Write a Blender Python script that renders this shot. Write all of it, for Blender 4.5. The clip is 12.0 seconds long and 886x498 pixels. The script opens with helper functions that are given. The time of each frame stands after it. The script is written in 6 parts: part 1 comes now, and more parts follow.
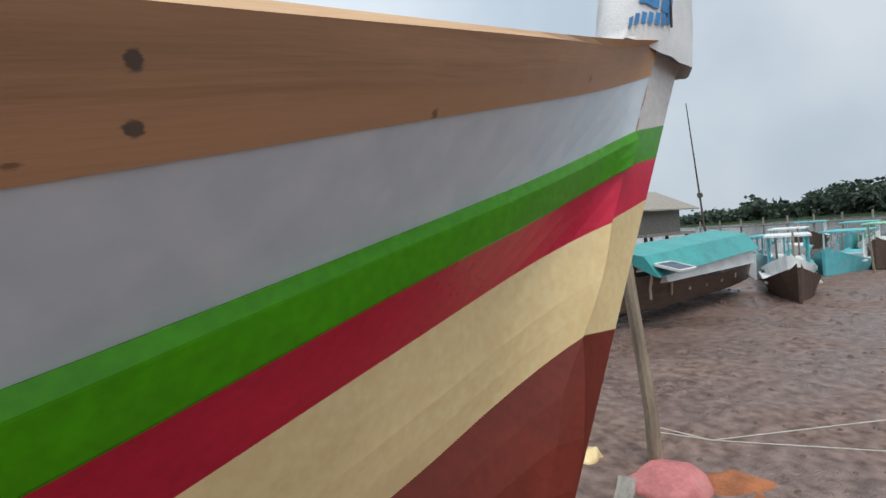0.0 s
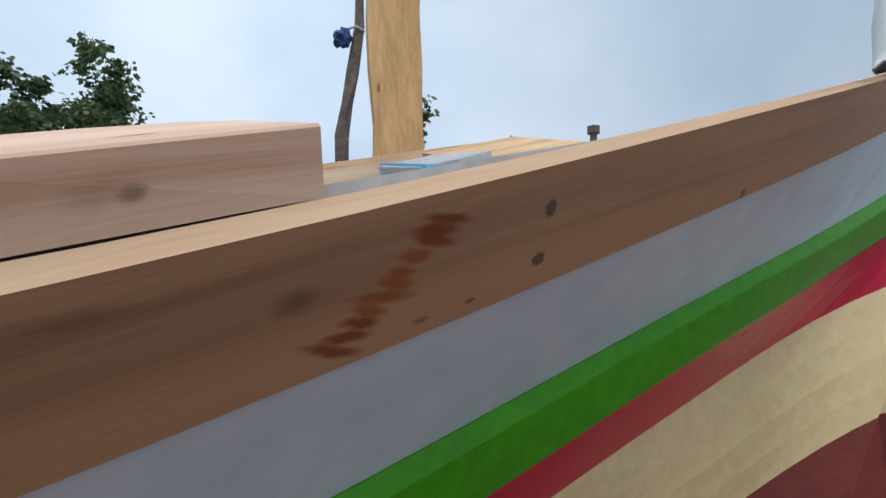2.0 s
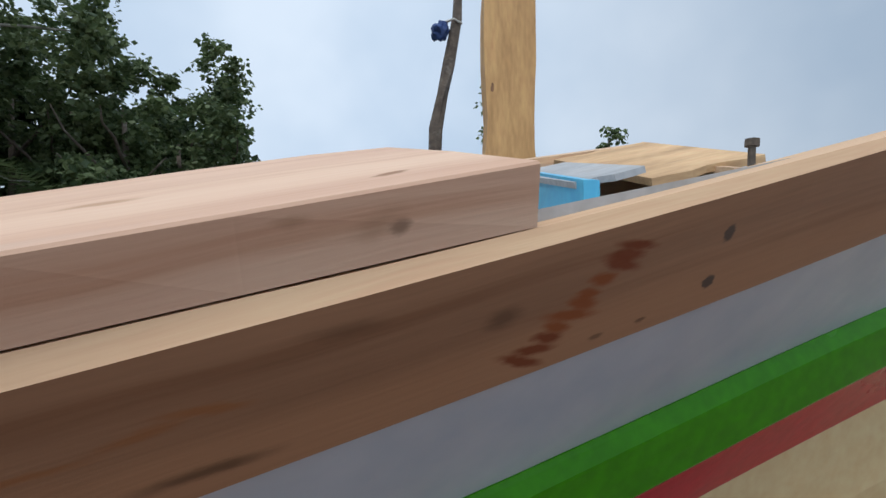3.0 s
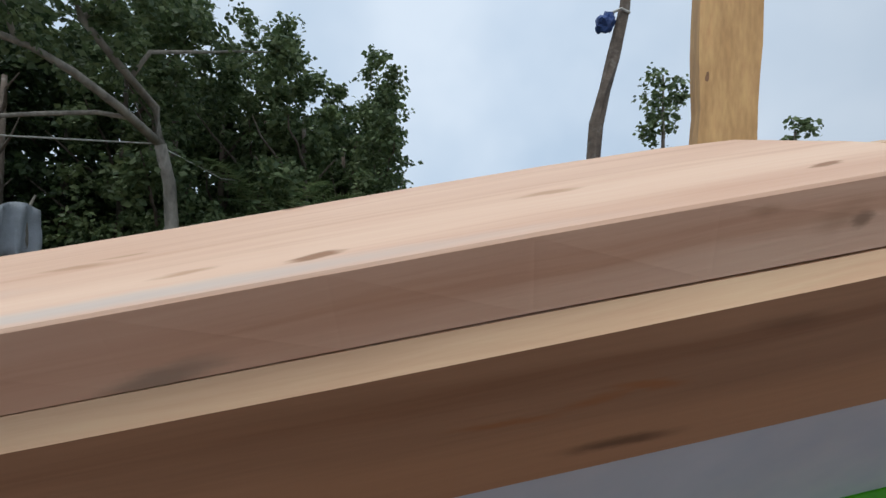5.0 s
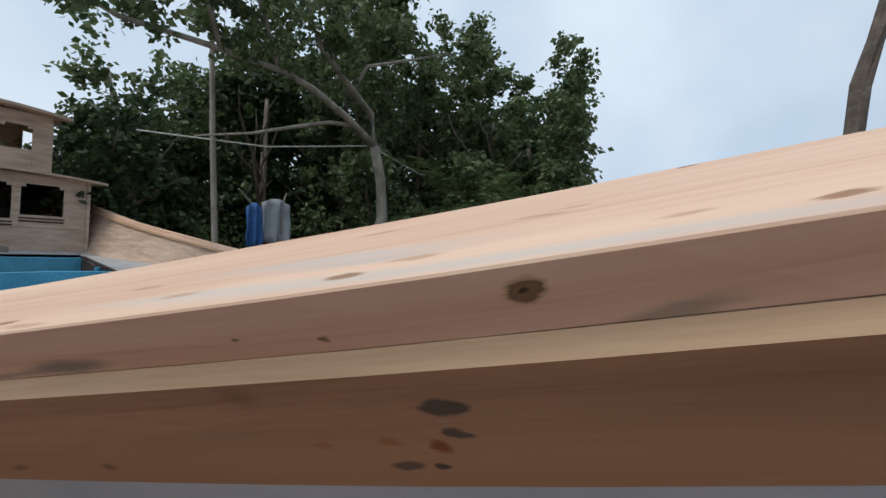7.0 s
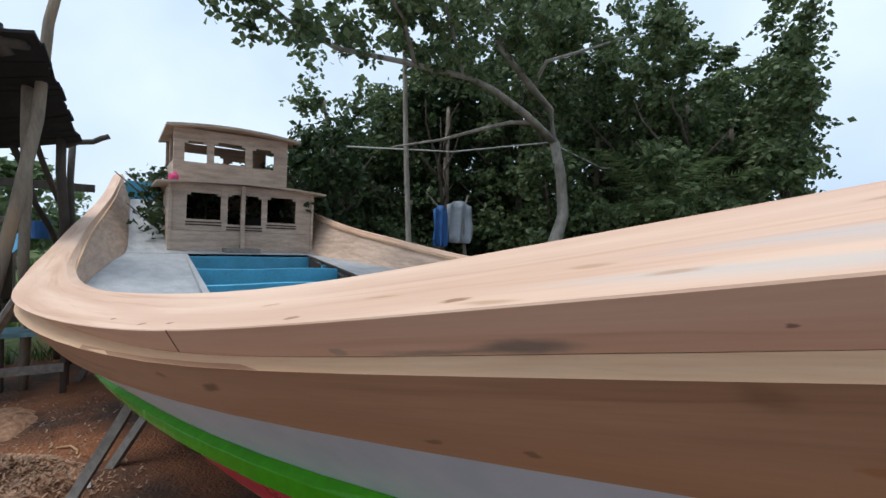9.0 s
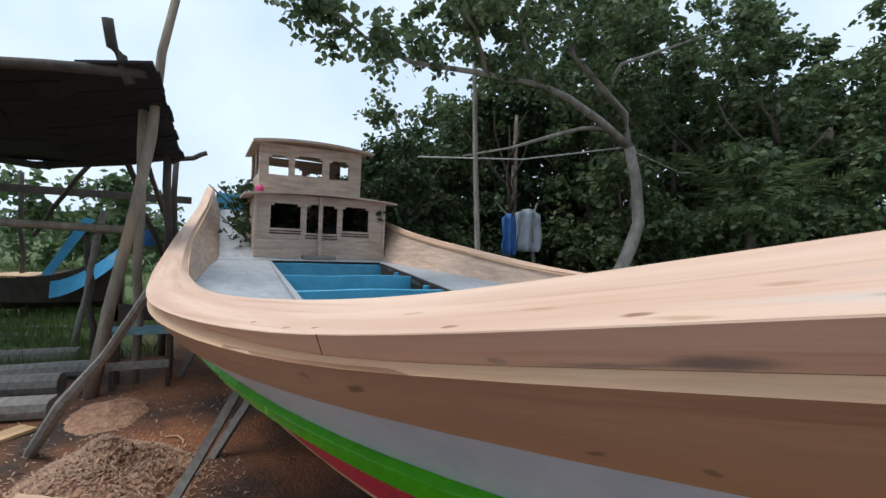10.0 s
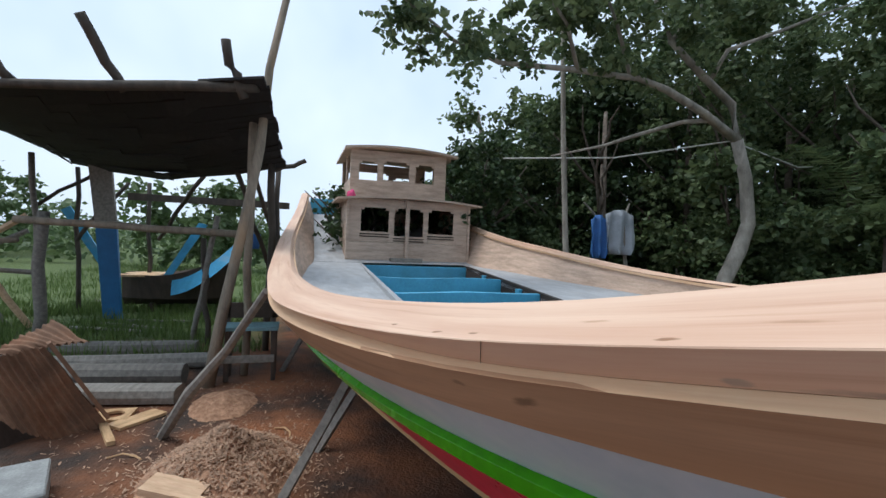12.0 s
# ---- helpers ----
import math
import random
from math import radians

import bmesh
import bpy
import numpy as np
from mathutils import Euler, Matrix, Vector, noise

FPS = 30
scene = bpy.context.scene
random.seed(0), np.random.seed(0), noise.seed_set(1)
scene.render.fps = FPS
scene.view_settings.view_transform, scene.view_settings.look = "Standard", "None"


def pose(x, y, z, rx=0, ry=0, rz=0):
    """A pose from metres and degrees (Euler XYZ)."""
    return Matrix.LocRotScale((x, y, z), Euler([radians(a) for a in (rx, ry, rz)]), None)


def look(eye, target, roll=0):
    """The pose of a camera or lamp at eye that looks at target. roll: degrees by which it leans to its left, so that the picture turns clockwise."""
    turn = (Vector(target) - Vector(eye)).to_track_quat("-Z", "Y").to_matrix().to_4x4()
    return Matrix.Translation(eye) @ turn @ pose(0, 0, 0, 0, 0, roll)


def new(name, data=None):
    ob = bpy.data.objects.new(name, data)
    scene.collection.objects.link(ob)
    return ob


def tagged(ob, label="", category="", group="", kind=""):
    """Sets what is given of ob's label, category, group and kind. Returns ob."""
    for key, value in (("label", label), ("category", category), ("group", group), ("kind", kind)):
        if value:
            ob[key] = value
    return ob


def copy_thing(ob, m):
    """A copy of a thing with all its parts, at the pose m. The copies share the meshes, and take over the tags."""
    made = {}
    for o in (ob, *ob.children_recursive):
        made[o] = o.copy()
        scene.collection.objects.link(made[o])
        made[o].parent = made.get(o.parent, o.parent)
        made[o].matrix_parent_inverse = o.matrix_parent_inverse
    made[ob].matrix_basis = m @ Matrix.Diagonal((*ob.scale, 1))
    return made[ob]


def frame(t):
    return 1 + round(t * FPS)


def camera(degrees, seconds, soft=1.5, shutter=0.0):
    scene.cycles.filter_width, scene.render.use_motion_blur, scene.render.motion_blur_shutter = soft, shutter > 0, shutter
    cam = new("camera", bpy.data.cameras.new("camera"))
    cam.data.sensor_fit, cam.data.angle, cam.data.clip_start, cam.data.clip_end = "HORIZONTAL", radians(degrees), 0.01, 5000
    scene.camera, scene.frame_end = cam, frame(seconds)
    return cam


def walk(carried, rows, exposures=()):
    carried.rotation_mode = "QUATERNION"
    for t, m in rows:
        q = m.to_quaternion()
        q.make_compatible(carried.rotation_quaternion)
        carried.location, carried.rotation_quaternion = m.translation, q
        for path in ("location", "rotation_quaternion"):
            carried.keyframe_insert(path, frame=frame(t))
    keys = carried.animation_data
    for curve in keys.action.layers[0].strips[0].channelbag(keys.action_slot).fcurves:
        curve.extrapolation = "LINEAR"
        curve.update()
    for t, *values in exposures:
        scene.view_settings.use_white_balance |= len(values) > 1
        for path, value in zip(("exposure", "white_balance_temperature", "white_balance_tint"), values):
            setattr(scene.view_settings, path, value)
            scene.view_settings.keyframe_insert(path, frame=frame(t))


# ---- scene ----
cam = camera(87.7, 12.0)
# world: x along the boat (bow at 0, stern at -18), y to port, z up
PATH = [
    (0, (-2.345, -1.484, 1.955), (-1.247, 0.187, 1.916), -4.15),
    (0.5, (-2.406, -1.482, 2.002), (-1.479, 0.290, 1.997), -4.10),
    (1, (-2.501, -1.438, 2.047), (-1.738, 0.409, 2.108), -5.02),
    (1.5, (-2.564, -1.436, 2.083), (-1.969, 0.471, 2.176), -4.48),
    (2, (-2.618, -1.438, 2.103), (-2.174, 0.509, 2.205), -3.57),
    (2.5, (-2.684, -1.459, 2.126), (-2.414, 0.520, 2.214), -2.05),
    (3, (-2.754, -1.467, 2.143), (-2.648, 0.529, 2.212), -0.79),
    (3.2, (-2.783, -1.469, 2.149), (-2.733, 0.530, 2.220), -0.46),
    (4.8, (-3.011, -1.511, 2.134), (-3.402, 0.450, 2.201), 2.15),
    (5, (-3.037, -1.521, 2.126), (-3.493, 0.426, 2.184), 2.22),
    (5.5, (-3.101, -1.543, 2.115), (-3.721, 0.358, 2.155), 2.46),
    (6, (-3.161, -1.564, 2.094), (-3.944, 0.276, 2.118), 3.07),
    (6.5, (-3.229, -1.606, 2.078), (-4.188, 0.149, 2.086), 3.49),
    (7, (-3.276, -1.645, 2.068), (-4.414, -0.000, 2.056), 3.39),
    (7.5, (-3.339, -1.690, 2.046), (-4.636, -0.168, 2.010), 3.22),
    (7.7, (-3.372, -1.706, 2.037), (-4.723, -0.232, 1.993), 3.20),
    (9.3, (-3.592, -1.870, 2.018), (-5.273, -0.788, 1.978), 2.32),
    (9.5, (-3.593, -1.906, 2.021), (-5.299, -0.862, 1.987), 2.34),
    (10, (-3.631, -1.965, 2.021), (-5.409, -1.051, 1.995), 2.51),
    (10.5, (-3.675, -2.034, 2.018), (-5.516, -1.253, 1.993), 2.87),
    (11, (-3.723, -2.068, 2.012), (-5.603, -1.386, 1.987), 2.91),
    (11.5, (-3.760, -2.091, 2.004), (-5.658, -1.461, 1.976), 2.56),
    (12, (-3.779, -2.111, 2.006), (-5.684, -1.503, 1.979), 2.46),
]
walk(cam, [(t, look(eye, target, roll)) for t, eye, target, roll in PATH],
     ((0, 0.34, 6800, 10.0), (0.7, 0.28, 6350, 9.0), (1.5, 0.20, 6200, 9.5), (2.5, 0.02, 6200, 9.5), (6, -0.06, 6350, 9.3), (7.5, 0.04, 6400, 9.5), (9.3, 0.26, 6100, 9.5), (12, 0.28, 6100, 9.5)))

# ---- light: bright overcast day ----
world = bpy.data.worlds.new("overcast_sky")
scene.world = world
world.use_nodes = True
wn, wl = world.node_tree.nodes, world.node_tree.links
wn.clear()
w_out = wn.new("ShaderNodeOutputWorld")
w_bg = wn.new("ShaderNodeBackground")
w_sky = wn.new("ShaderNodeTexSky")
w_sky.sky_type = 'NISHITA'
w_sky.sun_disc = False
w_sky.sun_elevation, w_sky.sun_rotation = radians(55), radians(200)
w_sky.air_density, w_sky.dust_density, w_sky.ozone_density = 1.2, 6.0, 1.0
w_co = wn.new("ShaderNodeTexCoord")
w_noise = wn.new("ShaderNodeTexNoise")
w_noise.inputs["Scale"].default_value = 2.2
w_noise.inputs["Detail"].default_value = 4
w_ramp = wn.new("ShaderNodeValToRGB")
w_ramp.color_ramp.elements[0].position, w_ramp.color_ramp.elements[0].color = 0.35, (0.54, 0.66, 0.80, 1)
w_ramp.color_ramp.elements[1].position, w_ramp.color_ramp.elements[1].color = 0.68, (0.76, 0.85, 0.95, 1)
w_gain = wn.new("ShaderNodeMix")
w_gain.data_type = 'RGBA'
w_gain.blend_type = 'MULTIPLY'
w_gain.inputs[0].default_value = 1.0
w_gain.inputs[7].default_value = (8.7, 8.7, 8.7, 1)
w_mix = wn.new("ShaderNodeMix")
w_mix.data_type = 'RGBA'
w_mix.inputs[0].default_value = 0.93
wl.new(w_co.outputs["Generated"], w_noise.inputs["Vector"])
wl.new(w_noise.outputs["Fac"], w_ramp.inputs["Fac"])
wl.new(w_ramp.outputs["Color"], w_gain.inputs[6])
wl.new(w_sky.outputs["Color"], w_mix.inputs[6])
# the cloud is heavier over the river
w_sep = wn.new("ShaderNodeSeparateXYZ")
w_heavy = wn.new("ShaderNodeMapRange")
w_heavy.interpolation_type = 'SMOOTHSTEP'
w_heavy.inputs["From Min"].default_value, w_heavy.inputs["From Max"].default_value = -0.1, 1.0
w_heavy.inputs["To Min"].default_value, w_heavy.inputs["To Max"].default_value = 1.0, 0.66
w_dim = wn.new("ShaderNodeVectorMath")
w_dim.operation = 'SCALE'
wl.new(w_co.outputs["Generated"], w_sep.inputs[0])
wl.new(w_sep.outputs["X"], w_heavy.inputs["Value"])
wl.new(w_gain.outputs[2], w_dim.inputs[0])
wl.new(w_heavy.outputs["Result"], w_dim.inputs["Scale"])
wl.new(w_dim.outputs[0], w_mix.inputs[7])
wl.new(w_mix.outputs[2], w_bg.inputs["Color"])
w_bg.inputs["Strength"].default_value = 0.12
wl.new(w_bg.outputs["Background"], w_out.inputs["Surface"])

sun_data = bpy.data.lights.new("sun", 'SUN')
sun_data.energy, sun_data.angle, sun_data.color = 1.4, radians(25), (1.0, 0.96, 0.9)
sun = new("sun", sun_data)
sun.matrix_world = look((0, 0, 30), (4.0, 12.0, 0.0))
scene.view_settings.exposure = 0.0


# ---- materials ----
def mat(name, col, rough=0.7, var=0.25, scale=6.0, bump=0.2, metal=0.0, stretch=(1, 1, 1), fine=60.0, col2=None, rnd=0.0, coords="Object", spec=0.5, stain=None, stain_scale=2.0, stain_amt=0.5):
    """A procedural surface: two scales of variation, bump, and an optional stain colour."""
    m = bpy.data.materials.new(name)
    m.use_nodes = True
    n, l = m.node_tree.nodes, m.node_tree.links
    b = n["Principled BSDF"]
    co = n.new("ShaderNodeTexCoord")
    mp = n.new("ShaderNodeMapping")
    mp.inputs["Scale"].default_value = stretch
    l.new(co.outputs[coords], mp.inputs["Vector"])
    big, small = n.new("ShaderNodeTexNoise"), n.new("ShaderNodeTexNoise")
    for t, sc, dt in ((big, scale, 5), (small, fine, 3)):
        t.inputs["Scale"].default_value = sc
        t.inputs["Detail"].default_value = dt
        l.new(mp.outputs["Vector"], t.inputs["Vector"])
    ramp = n.new("ShaderNodeValToRGB")
    c2 = col2 or tuple(c * (1 - var) for c in col)
    c1 = tuple(min(1, c * (1 + var * 0.5)) for c in col)
    ramp.color_ramp.elements[0].position, ramp.color_ramp.elements[0].color = 0.32, (*c2, 1)
    ramp.color_ramp.elements[1].position, ramp.color_ramp.elements[1].color = 0.68, (*c1, 1)
    l.new(big.outputs["Fac"], ramp.inputs["Fac"])
    mx = n.new("ShaderNodeMix")
    mx.data_type = 'RGBA'
    mx.blend_type = 'OVERLAY'
    mx.inputs[0].default_value = 0.3
    l.new(ramp.outputs["Color"], mx.inputs[6])
    l.new(small.outputs["Fac"], mx.inputs[7])
    last = mx.outputs[2]
    if stain:
        sn, sr, sm = n.new("ShaderNodeTexNoise"), n.new("ShaderNodeValToRGB"), n.new("ShaderNodeMix")
        sn.inputs["Scale"].default_value = stain_scale
        sn.inputs["Detail"].default_value = 6
        sn.inputs["Roughness"].default_value = 0.65
        l.new(mp.outputs["Vector"], sn.inputs["Vector"])
        sr.color_ramp.elements[0].position, sr.color_ramp.elements[0].color = 0.54, (0, 0, 0, 1)
        sr.color_ramp.elements[1].position, sr.color_ramp.elements[1].color = 0.72, (stain_amt,) * 3 + (1,)
        l.new(sn.outputs["Fac"], sr.inputs["Fac"])
        sm.data_type = 'RGBA'
        l.new(sr.outputs["Color"], sm.inputs[0])
        l.new(last, sm.inputs[6])
        sm.inputs[7].default_value = (*stain, 1)
        last = sm.outputs[2]
    if rnd:
        oi, hv = n.new("ShaderNodeObjectInfo"), n.new("ShaderNodeHueSaturation")
        mr = n.new("ShaderNodeMapRange")
        mr.inputs["To Min"].default_value, mr.inputs["To Max"].default_value = 1 - rnd, 1 + rnd
        l.new(oi.outputs["Random"], mr.inputs["Value"])
        l.new(mr.outputs["Result"], hv.inputs["Value"])
        l.new(last, hv.inputs["Color"])
        last = hv.outputs["Color"]
    l.new(last, b.inputs["Base Color"])
    rr = n.new("ShaderNodeMapRange")
    rr.inputs["To Min"].default_value, rr.inputs["To Max"].default_value = max(0.05, rough - 0.12), min(1, rough + 0.1)
    l.new(big.outputs["Fac"], rr.inputs["Value"])
    l.new(rr.outputs["Result"], b.inputs["Roughness"])
    b.inputs["Metallic"].default_value = metal
    b.inputs["Specular IOR Level"].default_value = spec
    if bump:
        bp = n.new("ShaderNodeBump")
        bp.inputs["Strength"].default_value = bump
        bp.inputs["Distance"].default_value = 0.01
        l.new(small.outputs["Fac"], bp.inputs["Height"])
        l.new(bp.outputs["Normal"], b.inputs["Normal"])
    return m


def leaf_mat(name, col, col2):
    m = bpy.data.materials.new(name)
    m.use_nodes = True
    n, l = m.node_tree.nodes, m.node_tree.links
    b = n["Principled BSDF"]
    g, r = n.new("ShaderNodeNewGeometry"), n.new("ShaderNodeValToRGB")
    r.color_ramp.elements[0].color, r.color_ramp.elements[1].color = (*col, 1), (*col2, 1)
    l.new(g.outputs["Random Per Island"], r.inputs["Fac"])
    l.new(r.outputs["Color"], b.inputs["Base Color"])
    b.inputs["Roughness"].default_value = 0.55
    tr, ad = n.new("ShaderNodeBsdfTranslucent"), n.new("ShaderNodeMixShader")
    l.new(r.outputs["Color"], tr.inputs["Color"])
    ad.inputs[0].default_value = 0.34
    l.new(b.outputs["BSDF"], ad.inputs[1])
    l.new(tr.outputs["BSDF"], ad.inputs[2])
    l.new(ad.outputs["Shader"], n["Material Output"].inputs["Surface"])
    return m


def wood(name, col, col2, streak, rough=0.6, marks=(), band=None, fibre=0.25, bump=0.12):
    """Sawn wood along the plank's own coordinates (the attribute 'grain': metres along, metres across):
    long growth streaks, fine fibre, and marks given as (along, across, half length, half width, turn, colour, strength, softness)."""
    m = bpy.data.materials.new(name)
    m.use_nodes = True
    n, l = m.node_tree.nodes, m.node_tree.links
    b = n["Principled BSDF"]
    at = n.new("ShaderNodeAttribute")
    at.attribute_name = "grain"

    def tex(scale, detail, rough_=0.5, src=None):
        mp, t = n.new("ShaderNodeMapping"), n.new("ShaderNodeTexNoise")
        mp.inputs["Scale"].default_value = scale
        l.new(src or at.outputs["Vector"], mp.inputs["Vector"])
        l.new(mp.outputs["Vector"], t.inputs["Vector"])
        t.inputs["Scale"].default_value, t.inputs["Detail"].default_value, t.inputs["Roughness"].default_value = 1.0, detail, rough_
        return t

    def mix(fac, a, c, blend='MIX'):
        t = n.new("ShaderNodeMix")
        t.data_type, t.blend_type = 'RGBA', blend
        for sock, v in ((t.inputs[0], fac), (t.inputs[6], a), (t.inputs[7], c)):
            if isinstance(v, (int, float)):
                sock.default_value = v
            elif isinstance(v, tuple):
                sock.default_value = (*v, 1)
            else:
                l.new(v, sock)
        return t.outputs[2]

    def ramp(src, lo, hi, out0=0.0, out1=1.0):
        t = n.new("ShaderNodeMapRange")
        t.interpolation_type = 'SMOOTHSTEP'
        t.inputs["From Min"].default_value, t.inputs["From Max"].default_value = lo, hi
        t.inputs["To Min"].default_value, t.inputs["To Max"].default_value = out0, out1
        l.new(src, t.inputs["Value"])
        return t.outputs["Result"]

    # wavering growth rings: a warp along the plank, then narrow streaks
    warp = tex((1.3, 6, 1), 3)
    sc, ad = n.new("ShaderNodeVectorMath"), n.new("ShaderNodeVectorMath")
    sc.operation, sc.inputs["Scale"].default_value = 'SCALE', 0.055
    l.new(warp.outputs["Color"], sc.inputs[0])
    l.new(at.outputs["Vector"], ad.inputs[0])
    l.new(sc.outputs[0], ad.inputs[1])
    tone = tex((0.9, 9, 1), 4, src=ad.outputs[0])
    rings = tex((0.8, 26, 1), 4, 0.6, src=ad.outputs[0])
    fine = tex((9, 150, 1), 3, src=ad.outputs[0])
    c = mix(ramp(tone.outputs["Fac"], 0.30, 0.70), col2, col)
    c = mix(ramp(rings.outputs["Fac"], 0.50, 0.74, 0.0, 0.6), c, streak)
    c = mix(fibre, c, fine.outputs["Fac"], 'OVERLAY')
    if band:
        y0, y1, bc, amt = band
        sp = n.new("ShaderNodeSeparateXYZ")
        l.new(ad.outputs[0], sp.inputs[0])
        c = mix(ramp(sp.outputs["Y"], y0, y1, 0.0, amt), c, bc)
    if marks:
        # ragged edges for knots, stains and plugs
        rag = tex((30, 90, 1), 3, 0.6)
        s2, a2 = n.new("ShaderNodeVectorMath"), n.new("ShaderNodeVectorMath")
        s2.operation = 'MULTIPLY_ADD'
        s2.inputs[1].default_value, s2.inputs[2].default_value = (0.022, 0.012, 0), (-0.011, -0.006, 0)
        l.new(rag.outputs["Color"], s2.inputs[0])
        l.new(at.outputs["Vector"], a2.inputs[0])
        l.new(s2.outputs[0], a2.inputs[1])
        for x, y, rx, ry, turn, mc, amt, soft in marks:
            mp, ln = n.new("ShaderNodeMapping"), n.new("ShaderNodeVectorMath")
            mp.vector_type = 'TEXTURE'
            mp.inputs["Location"].default_value = (x, y, 0)
            mp.inputs["Rotation"].default_value = (0, 0, turn)
            mp.inputs["Scale"].default_value = (rx, ry, 1)
            l.new(a2.outputs[0], mp.inputs["Vector"])
            ln.operation = 'LENGTH'
            l.new(mp.outputs["Vector"], ln.inputs[0])
            c = mix(ramp(ln.outputs["Value"], 1 + soft, max(0.05, 1 - soft), 0.0, amt), c, mc)
    l.new(c, b.inputs["Base Color"])
    l.new(ramp(tone.outputs["Fac"], 0.3, 0.7, rough - 0.08, rough + 0.1), b.inputs["Roughness"])
    b.inputs["Specular IOR Level"].default_value = 0.35
    bp = n.new("ShaderNodeBump")
    bp.inputs["Strength"].default_value, bp.inputs["Distance"].default_value = bump, 0.004
    l.new(fine.outputs["Fac"], bp.inputs["Height"])
    l.new(bp.outputs["Normal"], b.inputs["Normal"])
    return m


SAP, DARK, FILL, BLUISH, RUSTY = (0.21, 0.048, 0.014), (0.10, 0.055, 0.03), (0.085, 0.07, 0.06), (0.52, 0.515, 0.49), (0.36, 0.15, 0.055)
mk = random.Random(4)
# marks of the top plank: along, across from the sheer
wale_marks = [(-2.335, 0.062, 0.010, 0.013, 0, FILL, 0.9, 0.25), (-2.34, 0.143, 0.011, 0.011, 0, FILL, 0.9, 0.25), (-3.53, 0.054, 0.024, 0.012, 0, FILL, 0.92, 0.2), (-3.595, 0.148, 0.018, 0.008, 0, FILL, 0.8, 0.3), (-3.56, 0.150, 0.009, 0.005, 0, FILL, 0.95, 0.3), (-3.528, 0.094, 0.015, 0.008, 0.4, FILL, 0.9, 0.3), (-3.55, 0.115, 0.013, 0.008, 0.9, SAP, 0.8, 0.5), (-3.60, 0.104, 0.014, 0.007, 0.3, RUSTY, 0.8, 0.5), (-3.68, 0.108, 0.012, 0.006, 0.2, RUSTY, 0.7, 0.5),
              (-2.66, 0.084, 0.019, 0.013, 0, DARK, 0.6, 0.7), (-1.79, 0.172, 0.010, 0.012, 0, DARK, 0.75, 0.5), (-0.9, 0.13, 0.014, 0.012, 0, DARK, 0.6, 0.6), (-2.45, 0.170, 0.008, 0.004, 0, DARK, 0.7, 0.5), (-2.52, 0.172, 0.010, 0.004, 0, DARK, 0.6, 0.5), (-2.96, 0.163, 0.05, 0.008, 0.05, DARK, 0.75, 0.7), (-2.94, 0.080, 0.03, 0.006, 0.25, RUSTY, 0.8, 0.6), (-2.99, 0.086, 0.03, 0.006, -0.1, RUSTY, 0.7, 0.7), (-3.07, 0.092, 0.04, 0.005, 0.1, RUSTY, 0.7, 0.7),
              (-3.99, 0.139, 0.010, 0.006, 0, DARK, 0.6, 0.5), (-4.13, 0.135, 0.012, 0.005, 0, DARK, 0.6, 0.5), (-4.59, 0.055, 0.028, 0.010, -0.2, DARK, 0.7, 0.5), (-4.77, 0.037, 0.018, 0.006, 0.1, DARK, 0.5, 0.5), (-3.74, 0.02, 0.02, 0.014, 0.6, DARK, 0.35, 0.8), (-2.82, 0.035, 0.03, 0.008, 0.1, DARK, 0.4, 0.8)]
# the dark red sap stain: slanted licks one below another
for f, w in ((0.0, 0.030), (0.08, 0.026), (0.17, 0.03), (0.28, 0.020), (0.40, 0.016), (0.50, 0.022), (0.60, 0.036), (0.70, 0.02), (0.80, 0.022), (0.90, 0.028), (1.0, 0.034)):
    wale_marks.append((-2.490 - 0.14 * f + mk.uniform(-0.006, 0.006), 0.035 + 0.132 * f, w, 0.007 + 0.003 * mk.random(), 0.35 + mk.uniform(-0.2, 0.2), SAP if f < 0.25 or f > 0.75 else (0.30, 0.085, 0.022), 0.9, 0.5))
M_WALE = wood("planed_brown_plank", (0.45, 0.26, 0.15), (0.33, 0.185, 0.105), (0.24, 0.115, 0.058), 0.52, wale_marks, (0.10, 0.18, (0.46, 0.245, 0.125), 0.5), 0.15)
